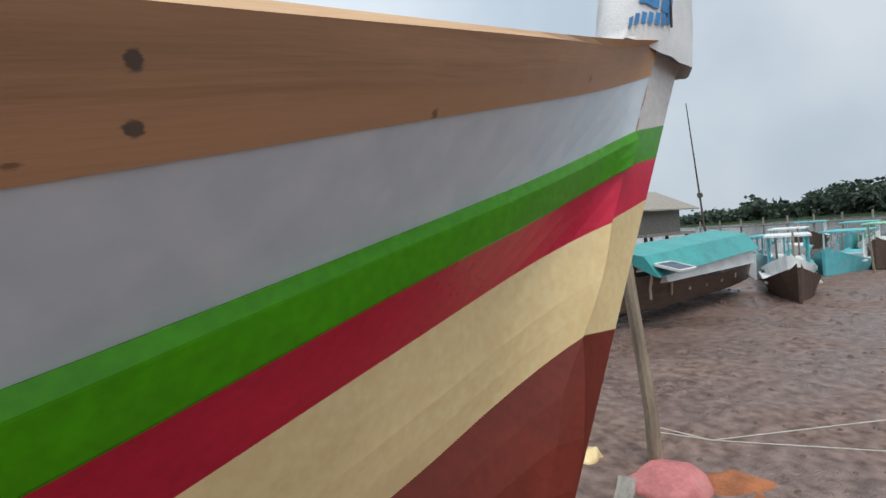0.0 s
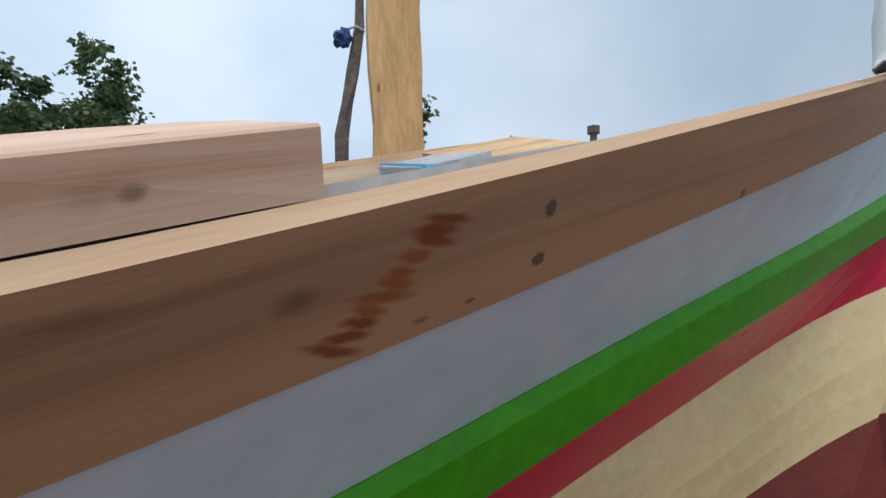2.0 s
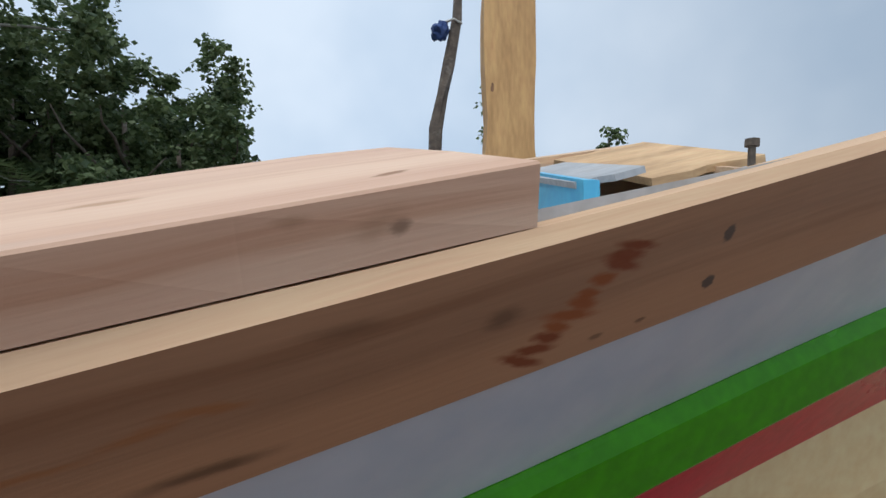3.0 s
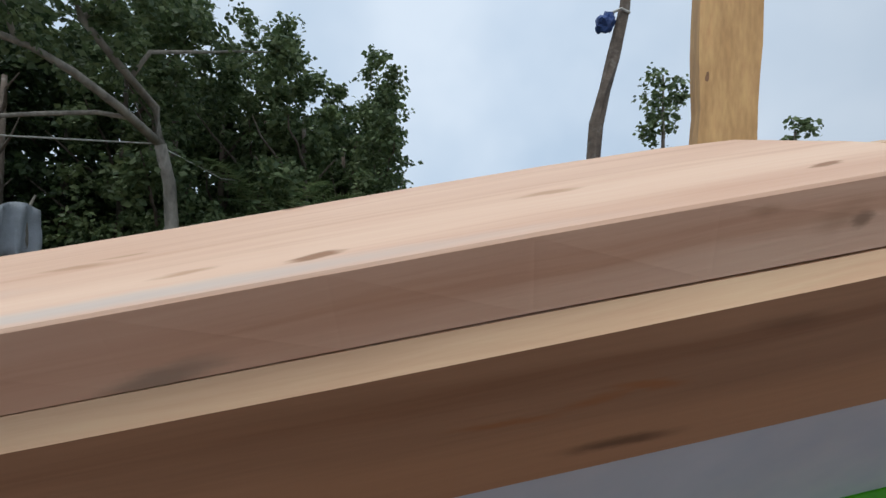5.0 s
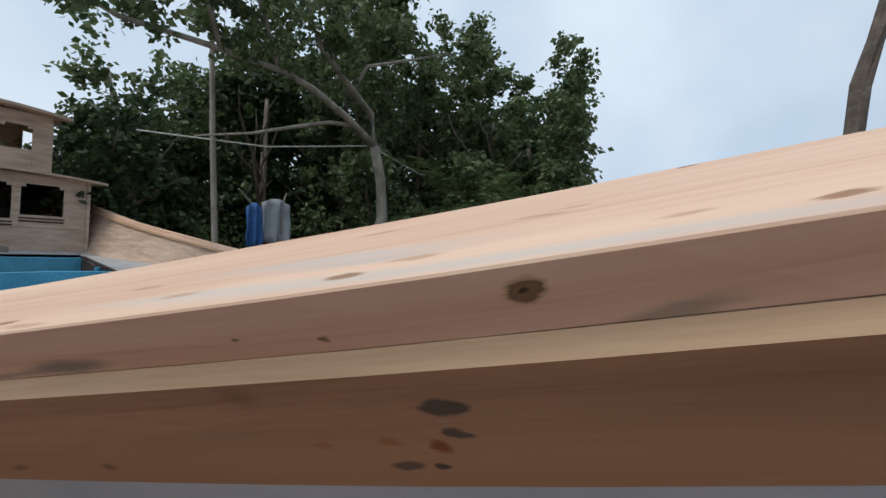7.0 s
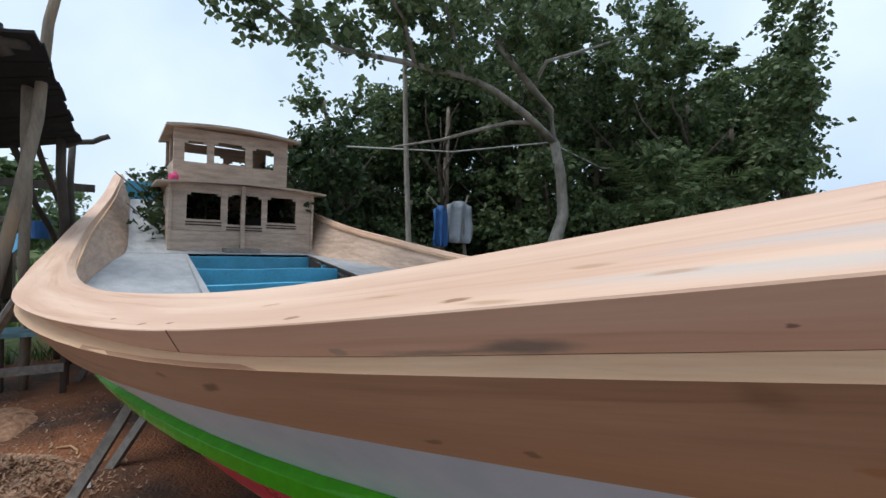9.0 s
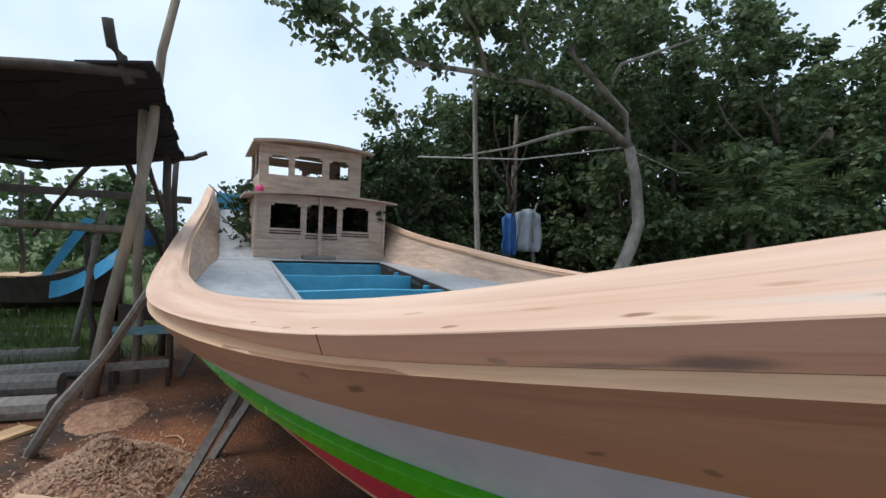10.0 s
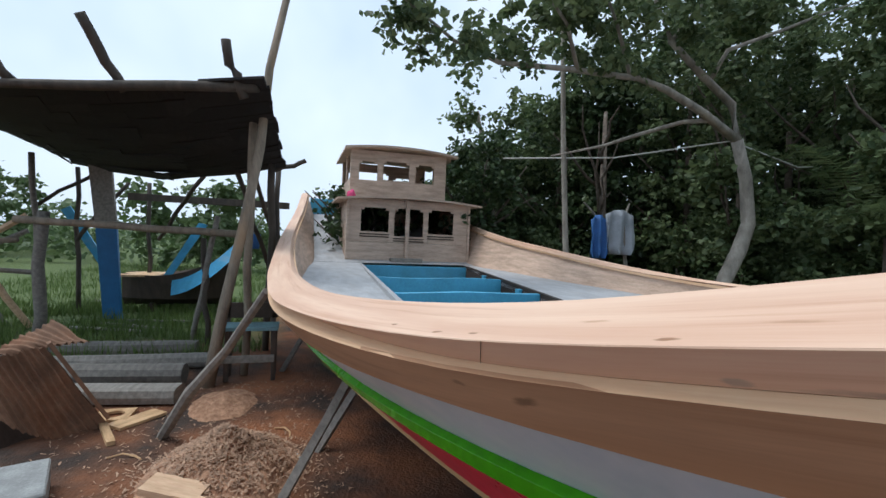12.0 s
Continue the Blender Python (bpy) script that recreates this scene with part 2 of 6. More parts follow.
# marks of the cap beam: along, across from its low outer edge, over the face and on over the top
cap_marks = [(-3.44, 0.047, 0.017, 0.016, 0, (0.50, 0.33, 0.20), 0.9, 0.15), (-3.44, 0.047, 0.0125, 0.012, 0, DARK, 0.85, 0.2), (-3.44, 0.047, 0.009, 0.0085, 0, (0.22, 0.13, 0.07), 0.85, 0.4), (-3.44, 0.047, 0.003, 0.003, 0, (0.03, 0.02, 0.015), 0.9, 0.5),
             (-2.77, 0.031, 0.009, 0.006, 0.3, DARK, 0.6, 0.6), (-2.79, 0.037, 0.02, 0.010, 0.3, (0.45, 0.27, 0.17), 0.6, 0.8), (-2.86, 0.054, 0.012, 0.006, 0, (0.42, 0.25, 0.15), 0.6, 0.8), (-3.63, 0.018, 0.005, 0.004, 0, DARK, 0.8, 0.5), (-3.95, 0.013, 0.05, 0.011, 0, (0.16, 0.16, 0.15), 0.75, 0.6), (-4.06, 0.006, 0.09, 0.005, 0.02, (0.22, 0.2, 0.18), 0.6, 0.7), (-4.24, 0.012, 0.016, 0.008, 0, (0.30, 0.26, 0.22), 0.6, 0.4), (-3.33, 0.006, 0.04, 0.010, 0.2, (0.22, 0.19, 0.15), 0.6, 0.7), (-3.72, 0.03, 0.004, 0.003, 0, DARK, 0.7, 0.5),
             (-3.42, 0.097, 0.30, 0.013, -0.03, BLUISH, 0.55, 0.8), (-3.75, 0.125, 0.16, 0.012, -0.08, BLUISH, 0.5, 0.8), (-3.68, 0.19, 0.14, 0.014, -0.1, (0.50, 0.50, 0.50), 0.55, 0.9), (-3.62, 0.16, 0.08, 0.010, -0.1, (0.46, 0.45, 0.44), 0.55, 0.9)]
for x, u, r in ((-2.78, 0.047, 1.0), (-3.225, 0.042, 1.2), (-3.61, 0.040, 1.1), (-4.03, 0.044, 1.1), (-4.31, 0.035, 0.9), (-4.72, 0.045, 0.9), (-4.84, 0.037, 0.8), (-5.07, 0.055, 0.8), (-3.36, 0.30, 0.9)):
    cap_marks.append((x, 0.075 + u, 0.016 * r, 0.0065 * r, mk.uniform(-0.15, 0.15), (0.27, 0.13, 0.06), 0.85, 0.4))
for x, u in ((-3.04, 0.11), (-3.45, 0.165), (-3.48, 0.15), (-3.33, 0.06), (-3.81, 0.057), (-3.56, 0.064), (-3.97, 0.02), (-3.92, 0.115), (-4.20, 0.095), (-3.70, 0.23), (-4.5, 0.12)):
    cap_marks.append((x, 0.078 + u, mk.uniform(0.018, 0.034), 0.006, mk.uniform(-0.2, 0.2), (0.44, 0.25, 0.14), 0.65, 0.6))
M_CAP = wood("fresh_sawn_wood", (0.78, 0.55, 0.40), (0.66, 0.41, 0.28), (0.52, 0.275, 0.165), 0.6, cap_marks, None, 0.10)
M_SAP = wood("pale_sapwood", (0.74, 0.50, 0.31), (0.62, 0.40, 0.24), (0.54, 0.32, 0.17), 0.65, (), None, 0.18)
M_PALE = mat("pale_offcut_wood", (0.70, 0.49, 0.32), 0.65, 0.2, 3.0, 0.1, stretch=(1, 5, 7), fine=18, col2=(0.58, 0.38, 0.23))
M_LINING = mat("bulwark_boards", (0.62, 0.45, 0.34), 0.7, 0.25, 2.0, 0.12, stretch=(1, 5, 7), fine=16, col2=(0.46, 0.32, 0.23), stain=(0.38, 0.29, 0.22), stain_scale=1.6, stain_amt=0.5)
M_CABIN = mat("pale_cabin_boards", (0.60, 0.47, 0.37), 0.7, 0.25, 2.0, 0.12, stretch=(2, 1, 6), fine=14, col2=(0.46, 0.34, 0.26), stain=(0.35, 0.26, 0.20), stain_scale=1.4, stain_amt=0.5)
M_GREY = mat("grey_primer", (0.60, 0.68, 0.755), 0.38, 0.10, 1.6, 0.10, fine=9, stain=(0.70, 0.72, 0.73), stain_scale=2.5, stain_amt=0.45)
M_DECK = mat("grey_deck_paint", (0.44, 0.45, 0.46), 0.6, 0.2, 2.5, 0.15, fine=25, stain=(0.36, 0.32, 0.28), stain_scale=2.0, stain_amt=0.5, stretch=(1, 3, 1))
M_STEMHEAD = mat("pale_grey_stem_primer", (0.62, 0.60, 0.59), 0.5, 0.12, 4.0, 0.15, fine=30, stain=(0.55, 0.42, 0.33), stain_scale=5, stain_amt=0.4)
M_GREEN = mat("glossy_green_paint", (0.055, 0.29, 0.003), 0.26, 0.12, 3.0, 0.05, fine=30, spec=0.22)
M_RED = mat("glossy_red_paint", (0.62, 0.018, 0.06), 0.32, 0.15, 3.0, 0.05, fine=30, spec=0.3)
M_CREAM = mat("cream_paint", (0.80, 0.63, 0.33), 0.4, 0.1, 2.0, 0.12, fine=25, stain=(0.66, 0.50, 0.27), stain_scale=2.2, stain_amt=0.4)
M_BOTTOM = mat("red_brown_bottom_paint", (0.16, 0.024, 0.014), 0.55, 0.2, 3.0, 0.15, fine=30, spec=0.25)
M_BLUE = mat("sky_blue_paint", (0.11, 0.48, 0.72), 0.45, 0.15, 3.0, 0.1, fine=30, stain=(0.05, 0.28, 0.48), stain_amt=0.4)
M_KNOT = mat("dark_knot", (0.24, 0.12, 0.06), 0.7, 0.5, 30.0, 0.1, fine=120)
M_PLUG = mat("grey_filler_plug", (0.13, 0.10, 0.075), 0.8, 0.4, 40.0, 0.2, fine=150)
M_BARK = mat("pale_bark", (0.34, 0.31, 0.26), 0.9, 0.4, 6.0, 0.5, stretch=(1, 1, 0.4), fine=40, stain=(0.12, 0.10, 0.07), stain_scale=5, stain_amt=0.6)
M_DBARK = mat("dark_bark", (0.15, 0.12, 0.095), 0.9, 0.4, 8.0, 0.5, fine=50, stain=(0.36, 0.34, 0.30), stain_scale=7, stain_amt=0.6)
M_POLE = mat("weathered_pole", (0.30, 0.25, 0.19), 0.85, 0.35, 7.0, 0.4, stretch=(1, 1, 0.3), fine=50, stain=(0.42, 0.27, 0.15), stain_scale=3, stain_amt=0.6)
M_DPOLE = mat("dark_wet_pole", (0.085, 0.07, 0.055), 0.85, 0.4, 7.0, 0.4, stretch=(1, 1, 0.3), fine=50)
M_GREYWOOD = mat("grey_weathered_wood", (0.26, 0.24, 0.21), 0.85, 0.3, 4.0, 0.4, stretch=(1, 5, 5), fine=30, rnd=0.2)
M_POST = mat("rough_sawn_post", (0.60, 0.36, 0.15), 0.7, 0.25, 2.5, 0.25, stretch=(5, 5, 1), fine=14, col2=(0.44, 0.24, 0.09))
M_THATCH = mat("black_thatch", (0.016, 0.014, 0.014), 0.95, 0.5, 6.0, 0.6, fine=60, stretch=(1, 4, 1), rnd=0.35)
M_RUST = mat("rusty_corrugated_sheet", (0.27, 0.15, 0.09), 0.75, 0.4, 3.0, 0.2, metal=0.2, fine=30, stain=(0.22, 0.09, 0.04), stain_scale=2.5, stain_amt=0.8)
# near-black base: shade inside the hold and cabin put into the colour
M_DARKIN = mat("inside_shade_and_slat_black", (0.035, 0.028, 0.022), 0.9, 0.3, 5, 0.1)
M_LEAF = leaf_mat("leaves", (0.05, 0.09, 0.034), (0.20, 0.26, 0.115))
# darker copy of the leaf colours, with the thicket's inner shade put in
M_LEAF2 = leaf_mat("shaded_and_dark_leaves", (0.018, 0.04, 0.015), (0.085, 0.135, 0.05))
M_GRASSB = leaf_mat("grass_blades", (0.06, 0.11, 0.02), (0.17, 0.24, 0.07))
M_ROPE = mat("pale_cord", (0.55, 0.55, 0.5), 0.8, 0.2, 20, 0.1)


# ---- mesh helpers ----
def part(name, bm, material, parent=None, label="", smooth=False):
    me = bpy.data.meshes.new(name)
    if isinstance(bm, bmesh.types.BMesh):
        bmesh.ops.recalc_face_normals(bm, faces=bm.faces[:])
        bm.to_mesh(me)
        bm.free()
    else:
        me.from_pydata(bm[0], [], bm[1])
    if smooth:
        me.polygons.foreach_set("use_smooth", [True] * len(me.polygons))
    me.materials.append(material)
    ob = new(name, me)
    if parent:
        ob.parent = parent
    if label:
        ob["label"] = label
    return ob


def thing(name, label, category, at=(0, 0, 0), group="", kind=""):
    e = new(name)
    e.location = at
    return tagged(e, label, category, group, kind)


def add_box(bm, lo, hi, m=None, bevel=0.0):
    lo, hi = Vector(lo), Vector(hi)
    r = bmesh.ops.create_cube(bm, size=1.0)
    mm = Matrix.Translation((lo + hi) / 2) @ Matrix.Diagonal((*(hi - lo), 1))
    bmesh.ops.transform(bm, matrix=(m @ mm) if m else mm, verts=r["verts"])
    if bevel:
        es = list({e for v in r["verts"] for e in v.link_edges})
        bmesh.ops.bevel(bm, geom=es, offset=bevel, segments=1, affect='EDGES')
    return bm


def box(lo, hi, m=None, bevel=0.004):
    return add_box(bmesh.new(), lo, hi, m, bevel)


def tube(points, radii, sides=8, wob=0.0, seed=0, bm=None):
    """A tapered, slightly uneven pole through points."""
    bm = bm or bmesh.new()
    rng = random.Random(seed)
    pts = [Vector(p) for p in points]
    rings = []
    for i, p in enumerate(pts):
        d = (pts[min(i + 1, len(pts) - 1)] - pts[max(i - 1, 0)]).normalized()
        a = d.orthogonal().normalized() if abs(d.z) > 0.9 else d.cross(Vector((0, 0, 1))).normalized()
        if abs(d.z) > 0.9:
            a = (Vector((1, 0, 0)) - d * d.x).normalized()
        b = d.cross(a)
        r = radii[i] if hasattr(radii, "__len__") else radii
        rings.append([bm.verts.new(p + (a * math.cos(k * 2 * math.pi / sides) + b * math.sin(k * 2 * math.pi / sides)) * r * (1 + rng.uniform(-wob, wob))) for k in range(sides)])
    for r0, r1 in zip(rings, rings[1:]):
        for k in range(sides):
            bm.faces.new((r0[k], r0[(k + 1) % sides], r1[(k + 1) % sides], r1[k]))
    bm.faces.new(rings[0][::-1])
    bm.faces.new(rings[-1])
    return bm


def crooked(a, b, n, amp, seed):
    """Points from a to b with small sideways wander."""
    rng = random.Random(seed)
    a, b = Vector(a), Vector(b)
    out = []
    for i in range(n + 1):
        f = i / n
        w = amp * math.sin(math.pi * f)
        out.append(a.lerp(b, f) + Vector((rng.uniform(-w, w), rng.uniform(-w, w), rng.uniform(-w, w) * 0.3)))
    return out


def table(xs, ys):
    """A smooth curve through a few stations."""
    xs, ys = np.array(xs, float)[::-1], np.array(ys, float)[::-1]
    d = np.gradient(ys, xs)

    def f(x):
        x = min(max(x, xs[0]), xs[-1])
        i = min(max(int(np.searchsorted(xs, x)) - 1, 0), len(xs) - 2)
        h = xs[i + 1] - xs[i]
        t = (x - xs[i]) / h
        return float((2 * t**3 - 3 * t**2 + 1) * ys[i] + (t**3 - 2 * t**2 + t) * h * d[i] + (3 * t**2 - 2 * t**3) * ys[i + 1] + (t**3 - t**2) * h * d[i + 1])
    return f


def set_grain(ob, coords):
    """Plank coordinates, one pair of metres for each vertex."""
    a = ob.data.attributes.new("grain", 'FLOAT_VECTOR', 'POINT')
    a.data.foreach_set("vector", [v for x, y in coords for v in (x, y, 0.0)])
    return ob


def strip_solid(rows):
    """A closed band: each row is a ring of points; rings are joined along the length and capped."""
    bm = bmesh.new()
    rings = [[bm.verts.new(p) for p in r] for r in rows]
    k = len(rings[0])
    for r0, r1 in zip(rings, rings[1:]):
        for j in range(k):
            bm.faces.new((r0[j], r0[(j + 1) % k], r1[(j + 1) % k], r1[j]))
    bm.faces.new(rings[0][::-1])
    bm.faces.new(rings[-1])
    return bm

# ---- ground, water, far bank ----
def ground_z(x, y):
    f = min(max((x + 3.5) / 6.0, 0), 1)
    f = f * f * (3 - 2 * f)
    z = -0.5 * f
    g = min(max((x - 22) / 14.0, 0), 1)
    z -= 1.2 * g
    return z + 0.03 * noise.noise((x * 0.7, y * 0.7, 0)) + 0.012 * noise.noise((x * 3, y * 3, 4)) * (1 + 1.5 * f)


def axis(lo, hi, n, far):
    inner = list(np.linspace(lo, hi, n))
    step = (hi - lo) / n
    a, b, s = [], [], step
    while (a[-1] if a else lo) > -far:
        s *= 1.5
        a.append((a[-1] if a else lo) - s)
    s = step
    while (b[-1] if b else hi) < far:
        s *= 1.5
        b.append((b[-1] if b else hi) + s)
    return a[::-1] + inner + b


gx, gy = axis(-24, 26, 250, 2500), axis(-12, 22, 170, 2500)
gv = [(x, y, ground_z(x, y)) for x in gx for y in gy]
ny = len(gy)
gf = [(i * ny + j, (i + 1) * ny + j, (i + 1) * ny + j + 1, i * ny + j + 1) for i in range(len(gx) - 1) for j in range(ny - 1)]


def ground_material():
    m = bpy.data.materials.new("earth_grass_and_mud")
    m.use_nodes = True
    n, l = m.node_tree.nodes, m.node_tree.links
    b = n["Principled BSDF"]
    co = n.new("ShaderNodeNewGeometry")
    sep = n.new("ShaderNodeSeparateXYZ")
    l.new(co.outputs["Position"], sep.inputs[0])

    def noise_tex(scale, detail=5):
        t = n.new("ShaderNodeTexNoise")
        t.inputs["Scale"].default_value = scale
        t.inputs["Detail"].default_value = detail
        l.new(co.outputs["Position"], t.inputs["Vector"])
        return t.outputs["Fac"]

    def ramp(fac, p0, c0, p1, c1):
        r = n.new("ShaderNodeValToRGB")
        r.color_ramp.elements[0].position, r.color_ramp.elements[0].color = p0, (*c0, 1)
        r.color_ramp.elements[1].position, r.color_ramp.elements[1].color = p1, (*c1, 1)
        l.new(fac, r.inputs["Fac"])
        return r.outputs["Color"]

    def math_node(op, a, c):
        t = n.new("ShaderNodeMath")
        t.operation = op
        for i, v in enumerate((a, c)):
            if isinstance(v, (int, float)):
                t.inputs[i].default_value = v
            else:
                l.new(v, t.inputs[i])
        return t.outputs[0]

    def blend(fac, a, c):
        t = n.new("ShaderNodeMix")
        t.data_type = 'RGBA'
        l.new(fac, t.inputs[0])
        l.new(a, t.inputs[6])
        l.new(c, t.inputs[7])
        return t.outputs[2]

    def step(val, lo, hi):
        t = n.new("ShaderNodeMapRange")
        t.inputs["From Min"].default_value, t.inputs["From Max"].default_value = lo, hi
        l.new(val, t.inputs["Value"])
        return t.outputs["Result"]

    n1, n2, n3 = noise_tex(1.1), noise_tex(6.0), noise_tex(38.0, 3)
    soil = ramp(n1, 0.38, (0.05, 0.034, 0.026), 0.66, (0.32, 0.125, 0.052))
    soil = blend(ramp(n2, 0.5, (0, 0, 0), 0.75, (0.5, 0.5, 0.5)), soil, ramp(n3, 0.3, (0.03, 0.022, 0.018), 0.7, (0.19, 0.11, 0.068)))
    grass = ramp(n2, 0.3, (0.05, 0.085, 0.018), 0.7, (0.13, 0.17, 0.05))
    mud = ramp(n2, 0.34, (0.10, 0.062, 0.05), 0.66, (0.24, 0.165, 0.14))
    x_n = math_node('ADD', sep.outputs["X"], math_node('MULTIPLY', n1, 3.0))
    y_n = math_node('ADD', sep.outputs["Y"], math_node('MULTIPLY', n1, 2.0))
    is_grass = math_node('MAXIMUM', step(x_n, -10.7, -11.9), step(y_n, 6.0, 8.0))
    is_grass = math_node('MULTIPLY', is_grass, step(math_node('ABSOLUTE', math_node('ADD', sep.outputs["Y"], 0.6), 0), 1.6, 2.6))
    is_mud = step(x_n, -1.2, 1.0)
    c = blend(is_mud, blend(is_grass, soil, grass), mud)
    l.new(c, b.inputs["Base Color"])
    wet = math_node('MULTIPLY', is_mud, step(noise_tex(0.55), 0.42, 0.58))
    rr = n.new("ShaderNodeMapRange")
    rr.inputs["To Min"].default_value, rr.inputs["To Max"].default_value = 0.92, 0.22
    l.new(wet, rr.inputs["Value"])
    l.new(rr.outputs["Result"], b.inputs["Roughness"])
    bp = n.new("ShaderNodeBump")
    bp.inputs["Strength"].default_value, bp.inputs["Distance"].default_value = 0.6, 0.04
    l.new(math_node('ADD', n3, math_node('MULTIPLY', n2, 2.0)), bp.inputs["Height"])
    l.new(bp.outputs["Normal"], b.inputs["Normal"])
    return m


ground = part("ground", (gv, gf), ground_material(), None, "", True)
tagged(ground, "brown earth with sawdust, grass and wet tidal mud", "ground", kind="structure")

M_WATER = mat("grey_river_water", (0.16, 0.17, 0.165), 0.16, 0.1, 0.3, 0.25, fine=3.0, coords="Object")
wbm = bmesh.new()
wv = [wbm.verts.new(p) for p in ((27, -2400, -0.62), (2400, -2400, -0.62), (2400, 2400, -0.62), (27, 2400, -0.62))]
wbm.faces.new(wv)
tagged(part("water", wbm, M_WATER), "flat grey river water under an overcast sky", "water", kind="structure")


# ---- the boat ----
# design lines of the hull, station by station: sheer, plank edge, rubbing strip, red band, cream band, keel;
# the last three are the low outer, top outer and top inner edges of the cap beam
L_X = [0.05, -0.8, -1.8, -2.8, -3.8, -4.8, -6.2, -7.4, -9, -11, -13.4, -15.5, -17.8]
LINES = {
    "sheer": ([-0.12, -0.41, -0.732, -1.045, -1.382, -1.771, -2.179, -2.295, -2.337, -2.339, -2.28, -2.15, -2.0], [2.916, 2.653, 2.376, 2.12, 1.896, 1.716, 1.617, 1.624, 1.703, 1.881, 2.15, 2.55, 3.2]),
    "plank": ([-0.093, -0.338, -0.64, -0.929, -1.275, -1.704, -2.076, -2.214, -2.261, -2.26, -2.2, -2.07, -1.93], [2.765, 2.497, 2.22, 1.96, 1.747, 1.614, 1.503, 1.516, 1.601, 1.78, 2.042, 2.431, 3.07]),
    "green": ([-0.06, -0.229, -0.432, -0.732, -1.075, -1.508, -1.896, -2.095, -2.177, -2.179, -2.12, -2.0, -1.86], [2.528, 2.25, 1.974, 1.734, 1.545, 1.436, 1.359, 1.379, 1.48, 1.665, 1.931, 2.332, 2.971]),
    "strip": ([0.017, -0.161, -0.405, -0.677, -1.03, -1.503, -1.875, -2.058, -2.119, -2.106, -2.046, -1.928, -1.8], [2.381, 2.099, 1.834, 1.582, 1.445, 1.376, 1.321, 1.326, 1.39, 1.551, 1.818, 2.209, 2.86]),
    "red": ([0.032, -0.049, -0.23, -0.52, -0.895, -1.353, -1.724, -1.936, -2.026, -2.016, -1.958, -1.839, -1.72], [2.151, 1.889, 1.596, 1.363, 1.248, 1.187, 1.165, 1.16, 1.232, 1.412, 1.668, 2.059, 2.699]),
    "cream": ([-0.07, -0.05, -0.059, -0.237, -0.564, -0.998, -1.431, -1.681, -1.801, -1.82, -1.78, -1.66, -1.5], [1.807, 1.47, 1.056, 0.889, 0.893, 0.917, 0.91, 0.925, 0.999, 1.15, 1.36, 1.68, 2.25]),
    "keel": ([-0.05] * 13, [0.9, 0.52, 0.4, 0.36, 0.35, 0.34, 0.34, 0.34, 0.34, 0.34, 0.36, 0.5, 1.2]),
    "cap_low": ([-0.737, -0.744, -0.755, -1.041, -1.379, -1.739, -2.136, -2.256, -2.307, -2.315, -2.257, -2.127, -1.976], [2.365, 2.363, 2.355, 2.141, 1.919, 1.734, 1.667, 1.668, 1.732, 1.899, 2.164, 2.564, 3.215]),
    "cap_top": ([-0.771, -0.767, -0.768, -1.063, -1.434, -1.798, -2.196, -2.306, -2.345, -2.343, -2.28, -2.147, -1.993], [2.429, 2.425, 2.418, 2.207, 1.978, 1.786, 1.679, 1.691, 1.778, 1.962, 2.233, 2.633, 3.283]),
    "cap_in": ([-0.542, -0.545, -0.551, -0.807, -1.129, -1.513, -1.968, -2.108, -2.164, -2.169, -2.105, -1.968, -1.814], [2.489, 2.478, 2.473, 2.314, 2.089, 1.871, 1.733, 1.721, 1.797, 1.979, 2.254, 2.659, 3.309]),
}
CURVES = {k: (table(L_X, y), table(L_X, z)) for k, (y, z) in LINES.items()}
e_y, e_z = CURVES["sheer"]
STEM_RAKE = 0.512


def stem_x(z):
    return 0.292 - (2.81 - z) * STEM_RAKE


def line_start(name):
    """Where a line meets the rabbet of the stem."""
    fy, fz = CURVES[name]
    x = 0.05
    for _ in range(12):
        x = stem_x(fz(x)) - 0.372
    return x


STARTS = {k: line_start(k) for k in LINES if not k.startswith("cap")}


def on_line(name, u):
    """The point of a design line at station u (0.05 at the stem)."""
    x0 = STARTS[name]
    x = u if u < -2.0 else -2.0 + (x0 + 2.0) * (u + 2.0) / 2.05
    fy, fz = CURVES[name]
    f = max(0.0, (u + 2.0) / 2.05) ** 4
    return Vector((x, min(fy(x) * (1 - f) - 0.128 * f, -0.05), fz(x)))


def skin(u, a, b, f, off=0.0):
    """A point between two design lines, off metres outward."""
    p, q = on_line(a, u), on_line(b, u)
    d = (q - p).normalized()
    t = (on_line(a, u - 0.05) - on_line(a, u + 0.05)).normalized() if u < 0 else Vector((-0.9, -0.3, 0)).normalized()
    n = d.cross(t).normalized()
    if n.y > 0:
        n = -n
    return p.lerp(q, f) + n * off


STATIONS = [0.05, -0.1, -0.3, -0.55] + list(np.arange(-0.8, -8.0, -0.2)) + list(np.arange(-8, -18.01, -0.5))
boat = thing("fishing_boat", "large new wooden fishing boat with striped hull, propped on land", "boat")


def mirrored(p, side):
    return (p[0], p[1] * side, p[2])


